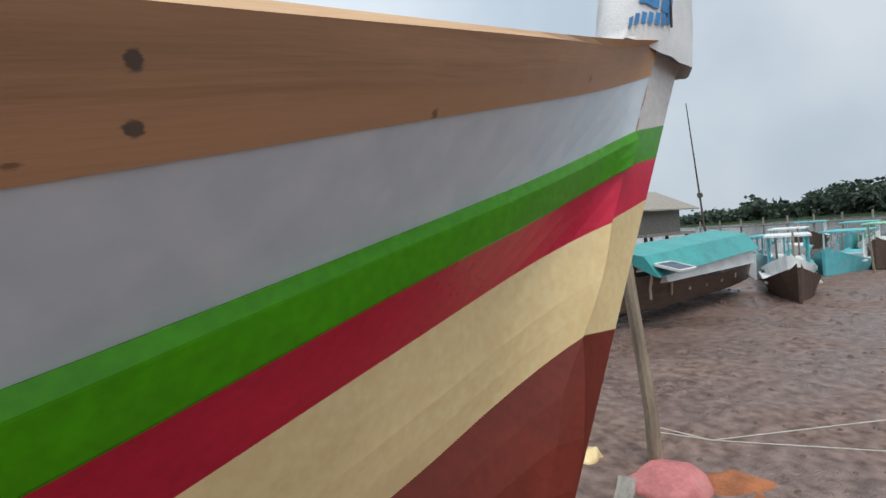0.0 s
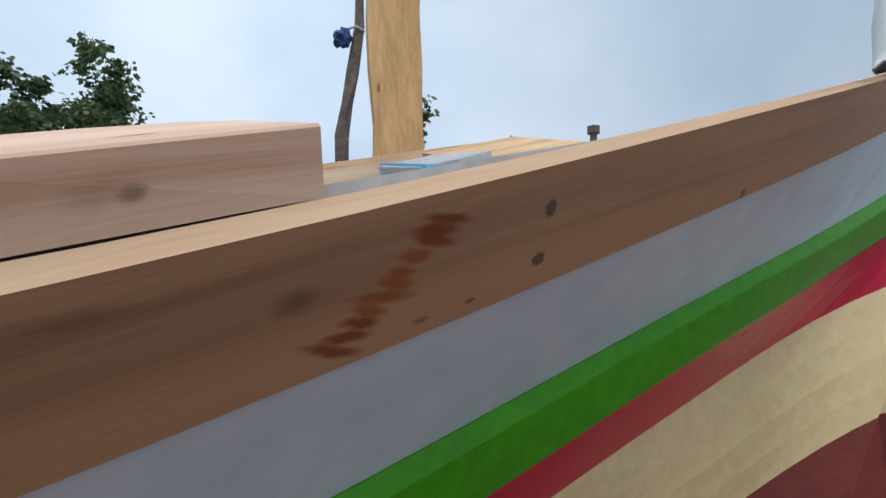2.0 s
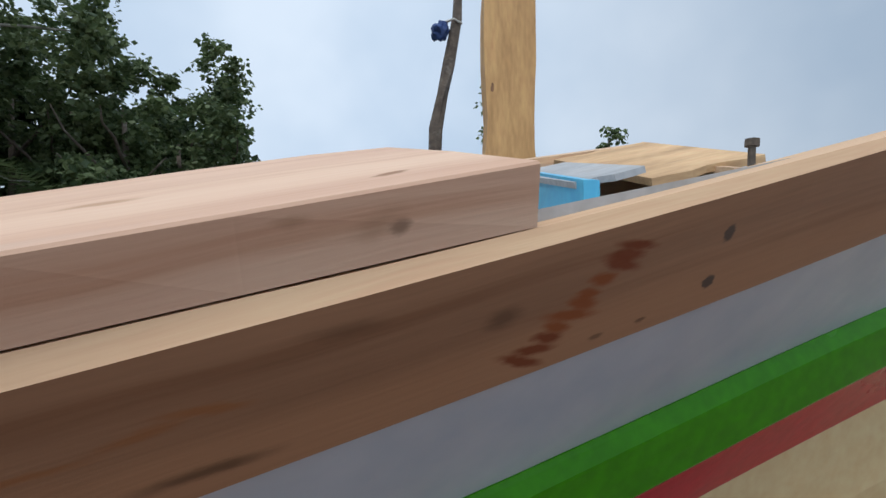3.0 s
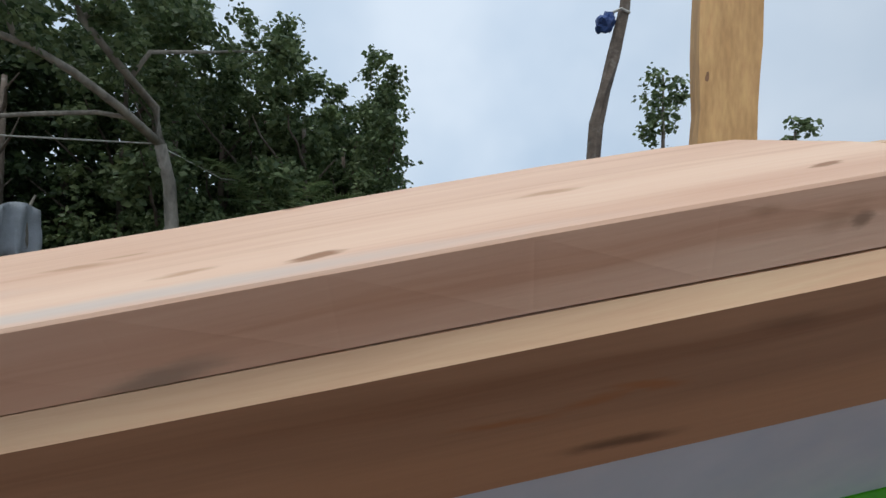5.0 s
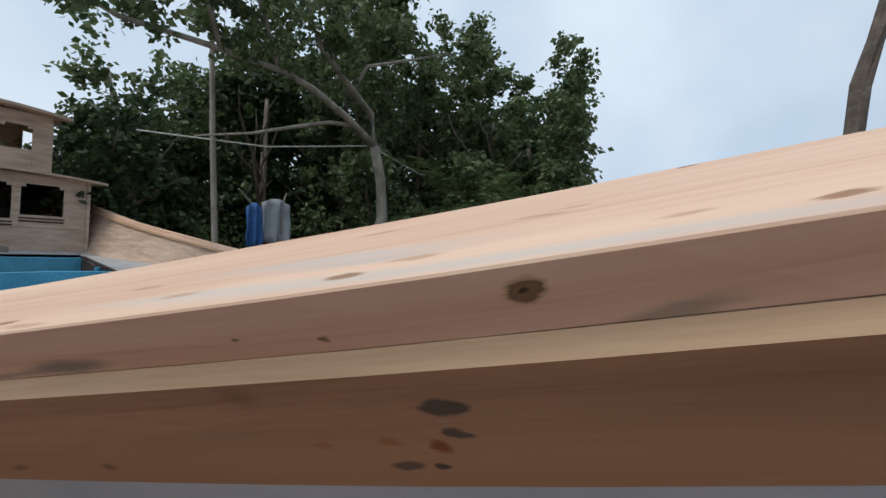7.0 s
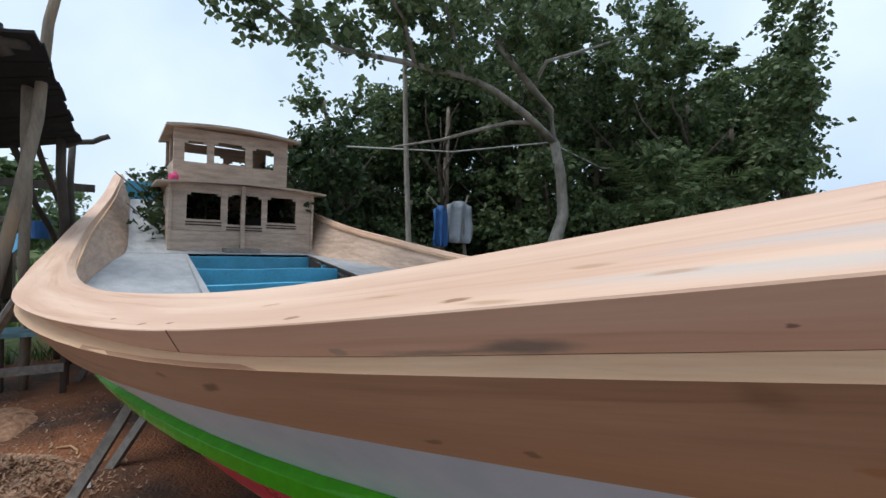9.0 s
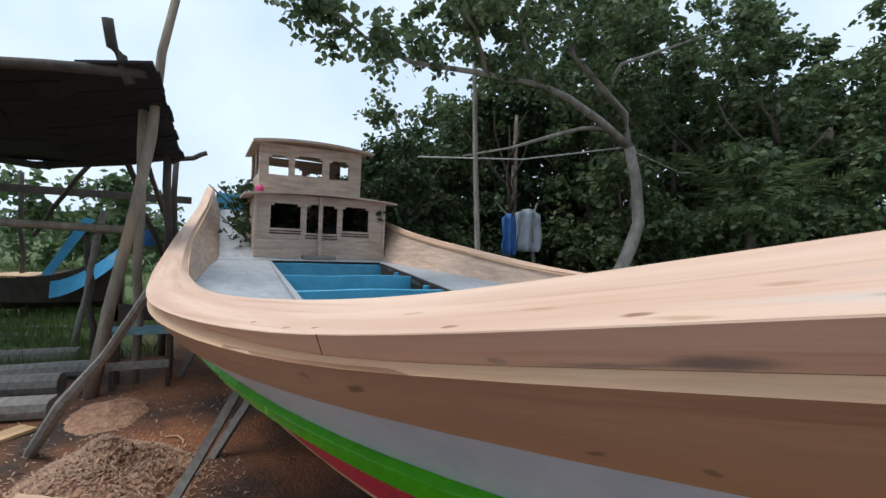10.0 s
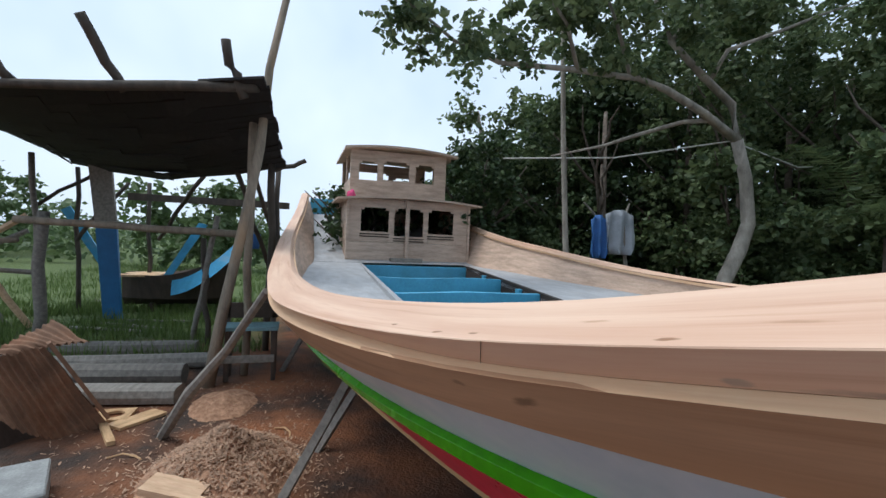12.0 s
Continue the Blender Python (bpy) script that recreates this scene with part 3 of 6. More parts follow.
def band(name, a, b, material, side, thick=0.04, proud=0.0, roundness=0.0, label="", cuts=3, belly=0.0):
    """A strip of planking between two design lines, with thickness and, for mouldings, a rounded face."""
    rows, grain = [], []
    for u in STATIONS:
        if roundness:
            face = [skin(u, a, b, f, proud + roundness * k) for f, k in ((0, 0), (0.05, 0.28), (0.20, 0.95), (0.24, 1), (0.6, 1.04), (0.95, 1), (1, 0.85))]
        else:
            face = [skin(u, a, b, i / (cuts - 1), proud + belly * math.sin(math.pi * i / (cuts - 1))) for i in range(cuts)]
        ring = face + [skin(u, a, b, 1, -thick), skin(u, a, b, 0, -thick)]
        grain += [(p.x, (p - face[0]).length if i < len(face) else thick) for i, p in enumerate(ring)]
        rows.append([mirrored(p, side) for p in ring])
    return set_grain(part(name, strip_solid(rows), material, boat, label), grain)


for side in (1, -1):
    band("sheer_plank", "sheer", "plank", M_WALE, side, 0.008, 0.005, label="unpainted brown wooden top plank")
    band("grey_plank", "plank", "green", M_GREY, side, label="grey primed hull plank")
    band("rubbing_strip", "green", "strip", M_GREEN, side, 0.04, 0.004, 0.024, label="glossy green painted rubbing strip")
    band("red_stripe", "strip", "red", M_RED, side, label="glossy red painted hull stripe")
    band("cream_stripe", "red", "cream", M_CREAM, side, label="cream painted hull stripe", cuts=5, belly=0.02)
    band("bottom_planking", "cream", "keel", M_BOTTOM, side, label="red-brown painted bottom planking", cuts=7, belly=0.12)

deck_z = table([0, -1, -2, -3, -4, -5.5, -6.5, -9, -12, -14, -16, -17.8], [2.78, 2.58, 2.34, 2.12, 1.86, 1.55, 1.48, 1.46, 1.49, 1.56, 2.1, 2.75])


def deck_edge(x):
    """The inside of the planking at deck height, starboard."""
    z = deck_z(x)
    names = ["sheer", "plank", "green", "strip", "red", "cream"]
    for a, b in zip(names, names[1:]):
        za, zb = CURVES[a][1](x), CURVES[b][1](x)
        if z >= zb or b == "cream":
            f = min(max((za - z) / max(za - zb, 1e-4), 0), 1)
            y = CURVES[a][0](x) * (1 - f) + CURVES[b][0](x) * f
            return min(y + (0.11 if x > -0.9 else 0.05 if x > -3 else 0.09), -0.02)


# cap beam along the rail
CAP_END = -2.628


def cap_edge(name, x):
    fy, fz = CURVES[name]
    return Vector((x, fy(x), fz(x)))


def cap_h(x):
    return (cap_edge("cap_top", x) - cap_edge("cap_low", x)).length


def cap_w(x):
    return (cap_edge("cap_in", x) - cap_edge("cap_top", x)).length


def cap_point(x, u, v):
    """A point of the cap beam: u metres inward and v metres up from its low outer edge."""
    lo, hi, inn = (cap_edge(k, x) for k in ("cap_low", "cap_top", "cap_in"))
    lift = 0.0014 * min(1, max(0, (x + 3.45) / 0.4))
    return lo + Vector((0, 0, lift)) + (hi - lo) * (v / (hi - lo).length) + (inn - hi) * (u / (inn - hi).length)


def cover_top(x):
    """The upper outer edge of the covering board: under the cap, or fading out towards the bow."""
    if x < CAP_END:
        return cap_edge("cap_low", x) - Vector((0, 0, 0.001))
    k = 0.3 + 0.7 * min(1, max(0, (x - 0.3) / (CAP_END - 0.3)))
    d = cap_edge("cap_low", CAP_END) - Vector((CAP_END, e_y(CAP_END), e_z(CAP_END)))
    return Vector((x, e_y(x), e_z(x))) + d * k


CAPS = [CAP_END] + list(np.arange(-2.9, -8.0, -0.15)) + list(np.arange(-8, -18.01, -0.5))
for side in (1, -1):
    rows, grain = [], []
    for x in CAPS:
        h, w = cap_h(x), cap_w(x)
        ring = ((0.0, 0.0), (0.0, h - 0.003), (0.003, h), (w * 0.5, h + 0.003), (w - 0.004, h), (w, h - 0.004), (w, 0))
        grain += [(x, v if u == 0 else h + u + (h - v)) for u, v in ring]
        rows.append([mirrored(cap_point(x - (0.17 * q[0] / w if x == CAP_END else 0), *q), side) for q in ring])
    set_grain(part("cap_beam", strip_solid(rows), M_CAP, boat, "fresh planed wooden cap beam"), grain)
    rows, grain = [], []
    for u in STATIONS[:-1] + [-17.8]:
        e = on_line("sheer", u)
        c = cover_top(e.x)
        c.y = min(c.y, -0.03)
        w = min(0.075, abs(e.y) * 0.6) if e.x > CAP_END else 0.2
        inn = Vector((0, 1, 0.16 if e.x > -5 else 0.08)) * w
        out = skin(u, "sheer", "plank", 0, 0.0055)
        ring = (out, c, c + inn, c + inn - Vector((0, 0, 0.03)), e + Vector((0, min(0.03, abs(e.y) * 0.5), -0.002)))
        grain += [(p.x, (p - out).length) for p in ring]
        rows.append([mirrored(p, side) for p in ring])
    set_grain(part("cover_board", strip_solid(rows), M_SAP, boat, "pale sapwood covering board"), grain)
    # inside of the bulwark
    rows = []
    for x in [v for v in STATIONS if v < -4.4]:
        p = cap_point(x, cap_w(x) - 0.03, 0.0)
        q = Vector((p.x, deck_edge(x), deck_z(x) - 0.03))
        rows.append([mirrored(v, side) for v in (p, p + Vector((0, -0.03, 0)), q + Vector((0, -0.03, 0)), q)])
    part("bulwark_lining", strip_solid(rows), M_LINING, boat)

# stem post: coloured bands that carry on the hull's lines, from the rabbet to the leading edge
STEM_BANDS = [(2.86, 2.88, M_STEMHEAD, "pale grey stem head"), (2.501, "green", M_GREEN, "green stem band"), (2.318, "strip", M_RED, "red stem band"), (2.092, "red", M_CREAM, "cream stem band"), (1.455, "cream", M_BOTTOM, "red-brown stem foot"), (0.42, 0.42, None, "")]
edges = []
for zf, at, mt, lb in STEM_BANDS:
    zb = at if isinstance(at, float) else on_line(at, 0.05).z
    edges.append((Vector((stem_x(zf), 0.035, zf)), Vector((stem_x(zb) - 0.385, 0.104, zb))))
for (f0, b0), (f1, b1), (zf, at, mt, lb) in zip(edges, edges[1:], STEM_BANDS):
    bm = bmesh.new()
    ring = [[bm.verts.new(p) for p in ((f.x - 0.006, -f.y, f.z), (f.x, -f.y + 0.008, f.z), (f.x, f.y - 0.008, f.z), (f.x - 0.006, f.y, f.z), (b.x, b.y, b.z), (b.x - 0.06, b.y - 0.02, b.z), (b.x - 0.06, -b.y + 0.02, b.z), (b.x, -b.y, b.z))] for f, b in ((f0, b0), (f1, b1))]
    for j in range(8):
        bm.faces.new((ring[0][j], ring[0][(j + 1) % 8], ring[1][(j + 1) % 8], ring[1][j]))
    bm.faces.new(ring[0])
    bm.faces.new(ring[1][::-1])
    part("stem_post", bm, mt, boat, lb)
part("keel", box((-16.0, -0.08, 0.22), (-0.85, 0.08, 0.44)), M_BOTTOM, boat)

# decks
HATCH = (-13.6, -7.2)


def hatch_sb(x):
    return -0.77 - 0.41 * (x + 13.6) / 5.3


def hatch_pt(x):
    return 1.55 - 1.1 * (x + 13.6) / 5.3


def deck_part(xs, ya, yb, name, material, label=""):
    rows = []
    for x in xs:
        a, b, z = ya(x), yb(x), deck_z(x)
        rows.append([(x, a, z), (x, b, z), (x, b, z - 0.05), (x, a, z - 0.05)])
    part(name, strip_solid(rows), material, boat, label)


aft = list(np.arange(HATCH[0], -17.9, -0.4))
midx = list(np.arange(HATCH[1], HATCH[0] - 0.01, -0.53))
fore = [-0.3, -0.6] + list(np.arange(-1, HATCH[1] - 0.01, -0.31))
port = lambda x: -deck_edge(x)
deck_part(aft, deck_edge, port, "aft_deck", M_DECK, "worn grey painted deck")
deck_part(midx, deck_edge, hatch_sb, "side_deck", M_DECK, "worn grey painted side deck")
deck_part(midx, hatch_pt, port, "side_deck", M_DECK, "worn grey painted side deck")
deck_part(fore, deck_edge, port, "foredeck", M_DECK, "grey painted foredeck")
for x, z0, z1 in ((-13.3, 1.22, 1.475), (-10.0, 1.30, 1.50), (-8.2, 1.36, 1.50)):
    rows = []
    for i in range(9):
        y = hatch_sb(x) + 0.005 + (hatch_pt(x) - hatch_sb(x) - 0.01) * i / 8
        zt = z1 + 0.008 * math.sin(i * 0.9 + x)
        rows.append([(x, y, z0), (x - 0.09, y, z0), (x - 0.09, y, zt), (x, y, zt)])
    part("hold_beam", strip_solid(rows), M_BLUE, boat, "sky blue painted cross beam of the hold")
# the hold's depth is darkened by this floor colour
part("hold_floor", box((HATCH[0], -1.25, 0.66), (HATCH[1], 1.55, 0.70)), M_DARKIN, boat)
# the port coaming is near-black: the hold's shade put into its colour
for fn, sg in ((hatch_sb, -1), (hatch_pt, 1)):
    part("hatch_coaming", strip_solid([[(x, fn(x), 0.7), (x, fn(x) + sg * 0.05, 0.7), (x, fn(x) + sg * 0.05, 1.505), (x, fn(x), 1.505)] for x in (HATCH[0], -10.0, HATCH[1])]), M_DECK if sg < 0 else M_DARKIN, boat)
part("hatch_coaming", strip_solid([[(x, y, 0.7), (x - 0.05, y, 0.7), (x - 0.05, y, 1.51), (x, y, 1.51)] for x, y in ((HATCH[0], hatch_sb(HATCH[0])), (HATCH[0], hatch_pt(HATCH[0])))]), M_BLUE, boat)
for x in (-11.2, -9.0):
    part("hold_post", box((x, hatch_pt(x) - 0.07, 0.72), (x + 0.10, hatch_pt(x) - 0.002, 1.47)), M_BLUE, boat)
part("transom", box((-18.0, -1.75, 0.9), (-17.85, 1.75, 3.15)), M_BLUE, boat, "sky blue painted transom board")


# ---- deck house ----
house = thing("deck_house", "two-tier pale wooden deck house with open windows", "boat cabin", (-14.0, 0.34, 1.56))


def pierced(name, w0, w1, z0, z1, x, thick, holes):
    """A wall of boards across the boat with arched openings, each given by y0, y1, z0, z1."""

    def add(lo, hi):
        part(name, box(lo, hi, None, 0.003), M_CABIN, house)

    cols = sorted({w0, w1, *[h[0] for h in holes], *[h[1] for h in holes]})
    for a, b in zip(cols, cols[1:]):
        hs = [h for h in holes if h[0] <= a + 1e-6 and h[1] >= b - 1e-6]
        if not hs:
            add((x - thick, a, z0), (x, b, z1))
        else:
            h = hs[0]
            add((x - thick, a, z0), (x, b, h[2]))
            add((x - thick, a, h[3]), (x, b, z1))
            for c0, c1 in ((a, a + 0.07), (b - 0.07, b)):
                add((x - thick + 0.002, c0, h[3] - 0.05), (x - 0.002, c1, h[3] + 0.001))


W = 1.41
low = [(-1.11, -0.49, 0.63, 1.16), (-0.36, 0.31, 0.55, 1.17), (0.43, 1.04, 0.63, 1.18)]
pierced("front_board", -W, W, 0.40, 1.36, 0, 0.04, low)
part("lower_panel", box((-0.05, -W, 0), (0.015, W, 0.395)), M_CABIN, house, "plain lower wooden panel")
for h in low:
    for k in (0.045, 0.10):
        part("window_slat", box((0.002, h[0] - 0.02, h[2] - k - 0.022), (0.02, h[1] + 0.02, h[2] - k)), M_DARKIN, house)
part("back_wall", box((-3.0, -W, 0), (-2.95, W, 1.36)), M_CABIN, house)
for y in (-W, W - 0.04):
    part("side_wall", box((-2.95, y, 0), (-0.05, y + 0.04, 1.36)), M_CABIN, house)
# floor colour carries the shade inside the cabin
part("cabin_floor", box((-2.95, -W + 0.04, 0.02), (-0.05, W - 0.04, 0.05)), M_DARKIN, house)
for y in (-W - 0.02, W - 0.03):
    part("corner_post", box((-0.03, y, 0), (0.04, y + 0.06, 1.36)), M_CABIN, house)
part("prop_post", box((0.04, -0.12, 0.02), (0.12, -0.04, 1.36)), M_CABIN, house, "upright wooden prop")
part("step_board", box((0.02, -0.45, -0.02), (0.28, 0.25, 0.06)), M_GREYWOOD, house)


def roof_slab(y0, y1, x0, x1, z, crown, thick, name):
    rows = []
    for i in range(13):
        f = i / 12
        zz = z + crown * (1 - (2 * f - 1)**2)
        y = y0 + (y1 - y0) * f
        rows.append([(x0, y, zz), (x1, y, zz), (x1, y, zz + thick), (x0, y, zz + thick)])
    part(name, strip_solid(rows), M_CABIN, house)


roof_slab(-W - 0.24, W + 0.24, -3.1, 0.25, 1.29, 0.09, 0.04, "lower_roof")
UX, U0, U1 = -0.55, -1.32, 0.98
up = [(-1.12, -0.70, 1.83, 2.26), (-0.56, 0.06, 1.86, 2.30), (0.22, 0.68, 1.84, 2.28)]
pierced("upper_front_board", U0, U1, 1.36, 2.52, UX, 0.04, up)
back_holes = [(-1.15, -0.05, 1.84, 2.30), (0.1, 0.7, 1.9, 2.2)]
pierced("upper_back_board", U0, U1, 1.36, 2.52, -2.6, 0.04, back_holes)
for y in (U0, U1 - 0.04):
    part("upper_side_wall", box((-2.6, y, 1.36), (UX - 0.04, y + 0.04, 1.85)), M_CABIN, house)
    for x in (-2.6, -1.6, UX - 0.12):
        part("upper_post", box((x, y, 1.85), (x + 0.08, y + 0.04, 2.52)), M_CABIN, house)
roof_slab(U0 - 0.15, U1 + 0.22, -2.8, UX + 0.25, 2.48, 0.10, 0.05, "upper_roof")

# ---- fittings, marks and loose timber at the bow ----
def disc_on(name, p, n, t, ru, rv, material, parent, seed=0, label="", h=0.0012):
    """A small uneven plug or knot lying on a surface: centre, normal, long direction, half sizes."""
    rng = random.Random(seed)
    n, t = Vector(n).normalized(), Vector(t).normalized()
    b = n.cross(t)
    bm = bmesh.new()
    k = 18
    w0, w1 = rng.uniform(0, 6), rng.uniform(0, 6)
    rad = [1 + 0.13 * math.sin(2 * i * 2 * math.pi / k + w0) + 0.09 * math.sin(3 * i * 2 * math.pi / k + w1) + rng.uniform(-0.06, 0.06) for i in range(k)]
    lo = [bm.verts.new(Vector(p) - n * 0.004 + (t * ru * math.cos(i * 2 * math.pi / k) + b * rv * math.sin(i * 2 * math.pi / k)) * rad[i]) for i in range(k)]
    hi = [bm.verts.new(Vector(p) + n * h + (t * ru * math.cos(i * 2 * math.pi / k) + b * rv * math.sin(i * 2 * math.pi / k)) * rad[i] * 0.93) for i in range(k)]
    for i in range(k):
        bm.faces.new((lo[i], lo[(i + 1) % k], hi[(i + 1) % k], hi[i]))
    bm.faces.new(hi)
    bm.faces.new(lo[::-1])
    return part(name, bm, material, parent, label)


# scarf joint in the cap: a thin open seam across its face
seam = bmesh.new()
for k in range(6):
    f0, f1 = k / 6, (k + 1) / 6
    a, b = (cap_point(-4.645 - 0.075 * f, 0, cap_h(-4.66) * (1 - f)) for f in (f0, f1))
    out = Vector((-0.2, -0.9, -0.2)).normalized() * 0.0008
    side_v = Vector((0.0016, -0.0008, 0))
    v = [seam.verts.new(p + o) for p, o in ((a, out - side_v), (a, out + side_v), (b, out + side_v), (b, out - side_v), (a, -out - side_v), (a, -out + side_v), (b, -out + side_v), (b, -out - side_v))]
    for q in ((0, 1, 2, 3), (7, 6, 5, 4), (0, 4, 5, 1), (2, 6, 7, 3), (1, 5, 6, 2), (3, 7, 4, 0)):
        seam.faces.new([v[i] for i in q])
part("scarf_joint", seam, M_PLUG, boat)

# timber post standing on the foredeck, with its wavy sawn edge
post = thing("timber_post", "rough sawn thick timber post standing on the foredeck", "post", (-2.31, 0.71, 2.0))
rows = []
for i in range(19):
    z = i * 0.14
    w = 0.125 + 0.012 * math.sin(z * 6.1) + 0.012 * noise.noise((z * 3, 2, 0))
    w2 = 0.115 + 0.022 * max(0, math.sin(z * 4.4 - 0.6))**4 + 0.008 * noise.noise((z * 4, 7, 0))
    dx, dy = 0.04 * z - 0.035, 0.015 * z
    rows.append([(dx - w, dy - 0.05, z), (dx + w2, dy - 0.05, z), (dx + w2 + 0.015, dy + 0.02, z), (dx + w2 - 0.01, dy + 0.09, z), (dx - w, dy + 0.09, z)])
part("timber", strip_solid(rows), M_POST, post)
for z, x in ((0.98, -0.09), (0.55, 0.05)):
    disc_on("knot", (x + 0.04 * z - 0.035, 0.015 * z - 0.05, z), (0, -1, 0), (0, 0, 1), 0.022, 0.009, M_KNOT, post, int(z * 10))

# hatch, planks and bolt on the foredeck
M_PATCHW = mat("split_offcut_wood", (0.66, 0.44, 0.24), 0.7, 0.3, 3.0, 0.2, stretch=(1, 5, 5), fine=20, col2=(0.46, 0.28, 0.14))


def board(name, label, at, size, rz=0.0, rx=0.0, ry=0.0, material=None, cat="board", seed=0, group=""):
    """A loose board with slightly wandering edges, its base at the given place."""
    rng = random.Random(seed)
    l, w, h = size
    rows = []
    for i in range(7):
        x = -l / 2 + l * i / 6
        a, b = w / 2 * (1 + rng.uniform(-0.06, 0.06)), w / 2 * (1 + rng.uniform(-0.06, 0.06))
        rows.append([(x, -a, 0), (x, b, 0), (x, b * 0.98, h), (x, -a * 0.98, h)])
    ob = part(name, strip_solid(rows), material or M_GREYWOOD)
    ob.matrix_world = pose(*at, rx, ry, rz)
    return tagged(ob, label, cat, group)


fd = lambda x: deck_z(x)
hatch_box = thing("fore_hatch", "open square fore hatch with a blue painted end board", "hatch", (-2.46, -0.45, fd(-2.46)))


def hatch_side(name, a, b, thick, za, zb, material):
    """A side of the hatch from one plan point to another, its top sloping between two heights."""
    o = hatch_box.location
    base = fd(-2.46) - o.z
    n = Vector((b[1] - a[1], a[0] - b[0], 0)).normalized() * thick
    rows = []
    for (x, y), z in ((a, za), (b, zb)):
        p = Vector((x - o.x, y - o.y, 0))
        rows.append([(p.x, p.y, base), (p.x + n.x, p.y + n.y, base), (p.x + n.x, p.y + n.y, z - o.z), (p.x, p.y, z - o.z)])
    part(name, strip_solid(rows), material, hatch_box)


hatch_side("end_board", (-2.465, -0.68), (-2.50, -0.24), 0.03, 2.288, 2.40, M_BLUE)
hatch_side("side_board", (-2.70, -0.22), (-2.10, -0.20), 0.03, 2.372, 2.455, M_PALE)
hatch_side("end_board", (-2.12, -0.58), (-2.12, -0.24), 0.03, 2.33, 2.42, M_PALE)
board("loose_plank", "grey primed plank lying over the fore hatch", (-2.42, -0.47, 2.336), (0.14, 0.38, 0.012), 3, 14, -13, M_DECK, seed=4)
board("split_board", "split offcut board lying over the fore hatch", (-2.19, -0.37, 2.385), (0.30, 0.36, 0.016), 14, 19, -13, M_PATCHW, seed=3)
board("loose_plank", "pale wooden plank lying along the fore hatch", (-2.42, -0.17, 2.425), (0.62, 0.07, 0.02), 2, 14, -8, M_PALE, seed=5)
bolt = thing("steel_bolt", "steel bolt standing up out of the covering board", "bolt", (-2.10, -0.60, 2.31))
part("shank", tube([(0, 0, 0), (0.004, 0, 0.06)], 0.007, 8), M_PLUG, bolt)
part("head", tube([(0.004, 0, 0.058), (0.005, 0, 0.072)], 0.014, 6), M_PLUG, bolt)

# raw patch and cracks at the stem joint
M_RAW = mat("scraped_bare_wood", (0.42, 0.28, 0.18), 0.8, 0.3, 10.0, 0.2, stretch=(1, 1, 0.4), fine=40)
for zc, h in ((2.60, 0.07), (2.44, 0.08), (2.36, 0.06)):
    xs = stem_x(zc) - 0.375
    disc_on("scraped_patch", (xs + 0.01, -0.119, zc), (0.15, -1, -0.05), (0.44, 0, 0.9), h, 0.014, M_RAW, boat, int(zc * 100), h=0.004)

# woven rice sack pulled over the stem head
M_SACK = mat("white_woven_sack", (0.74, 0.76, 0.78), 0.6, 0.12, 5.0, 0.3, fine=90)
M_SACKBLUE = mat("blue_sack_print", (0.04, 0.22, 0.50), 0.6, 0.2, 12, 0.1)
sack = thing("rice_sack", "crumpled white woven sack with blue print over the stem head", "sack", (0.0, 0.0, 2.86))
sv, sf, nu, nv = [], [], 28, 14
for j in range(nv):
    f = j / (nv - 1)
    z = -0.04 + 0.72 * f
    lean = 0.10 * f
    for i in range(nu):
        a = 2 * math.pi * i / nu
        rx = (0.37 - 0.10 * f) * (1 if j < nv - 1 else 0.75)
        ry = (0.16 + 0.03 * math.sin(3 * f)) * (1 if j < nv - 1 else 0.5)
        k = 1 + 0.10 * noise.noise((math.cos(a) * 1.7, math.sin(a) * 1.7, z * 3)) + 0.035 * noise.noise((math.cos(a) * 6, math.sin(a) * 6, z * 9))
        zz = z + 0.05 * noise.noise((math.cos(a) * 2, math.sin(a) * 2, 5)) - (0.02 * max(0, math.cos(a)) if j == 0 else 0) + (0.06 * max(0, -math.cos(a)) if j == 0 else 0)
        sv.append((0.03 + lean + rx * k * math.cos(a), ry * k * math.sin(a), zz))
for j in range(nv - 1):
    for i in range(nu):
        sf.append((j * nu + i, j * nu + (i + 1) % nu, (j + 1) * nu + (i + 1) % nu, (j + 1) * nu + i))
sf.append(tuple((nv - 1) * nu + i for i in range(nu)))
part("bag", (sv, sf), M_SACK, sack, "", True)


def sack_skin(a, z, off=0.004):
    f = (z + 0.04) / 0.72
    rx, ry = 0.37 - 0.10 * f, 0.16 + 0.03 * math.sin(3 * f)
    k = 1 + 0.10 * noise.noise((math.cos(a) * 1.7, math.sin(a) * 1.7, z * 3)) + 0.035 * noise.noise((math.cos(a) * 6, math.sin(a) * 6, z * 9))
    return Vector((0.03 + 0.10 * f + rx * k * math.cos(a), ry * k * math.sin(a) - off, z + 0.05 * noise.noise((math.cos(a) * 2, math.sin(a) * 2, 5))))


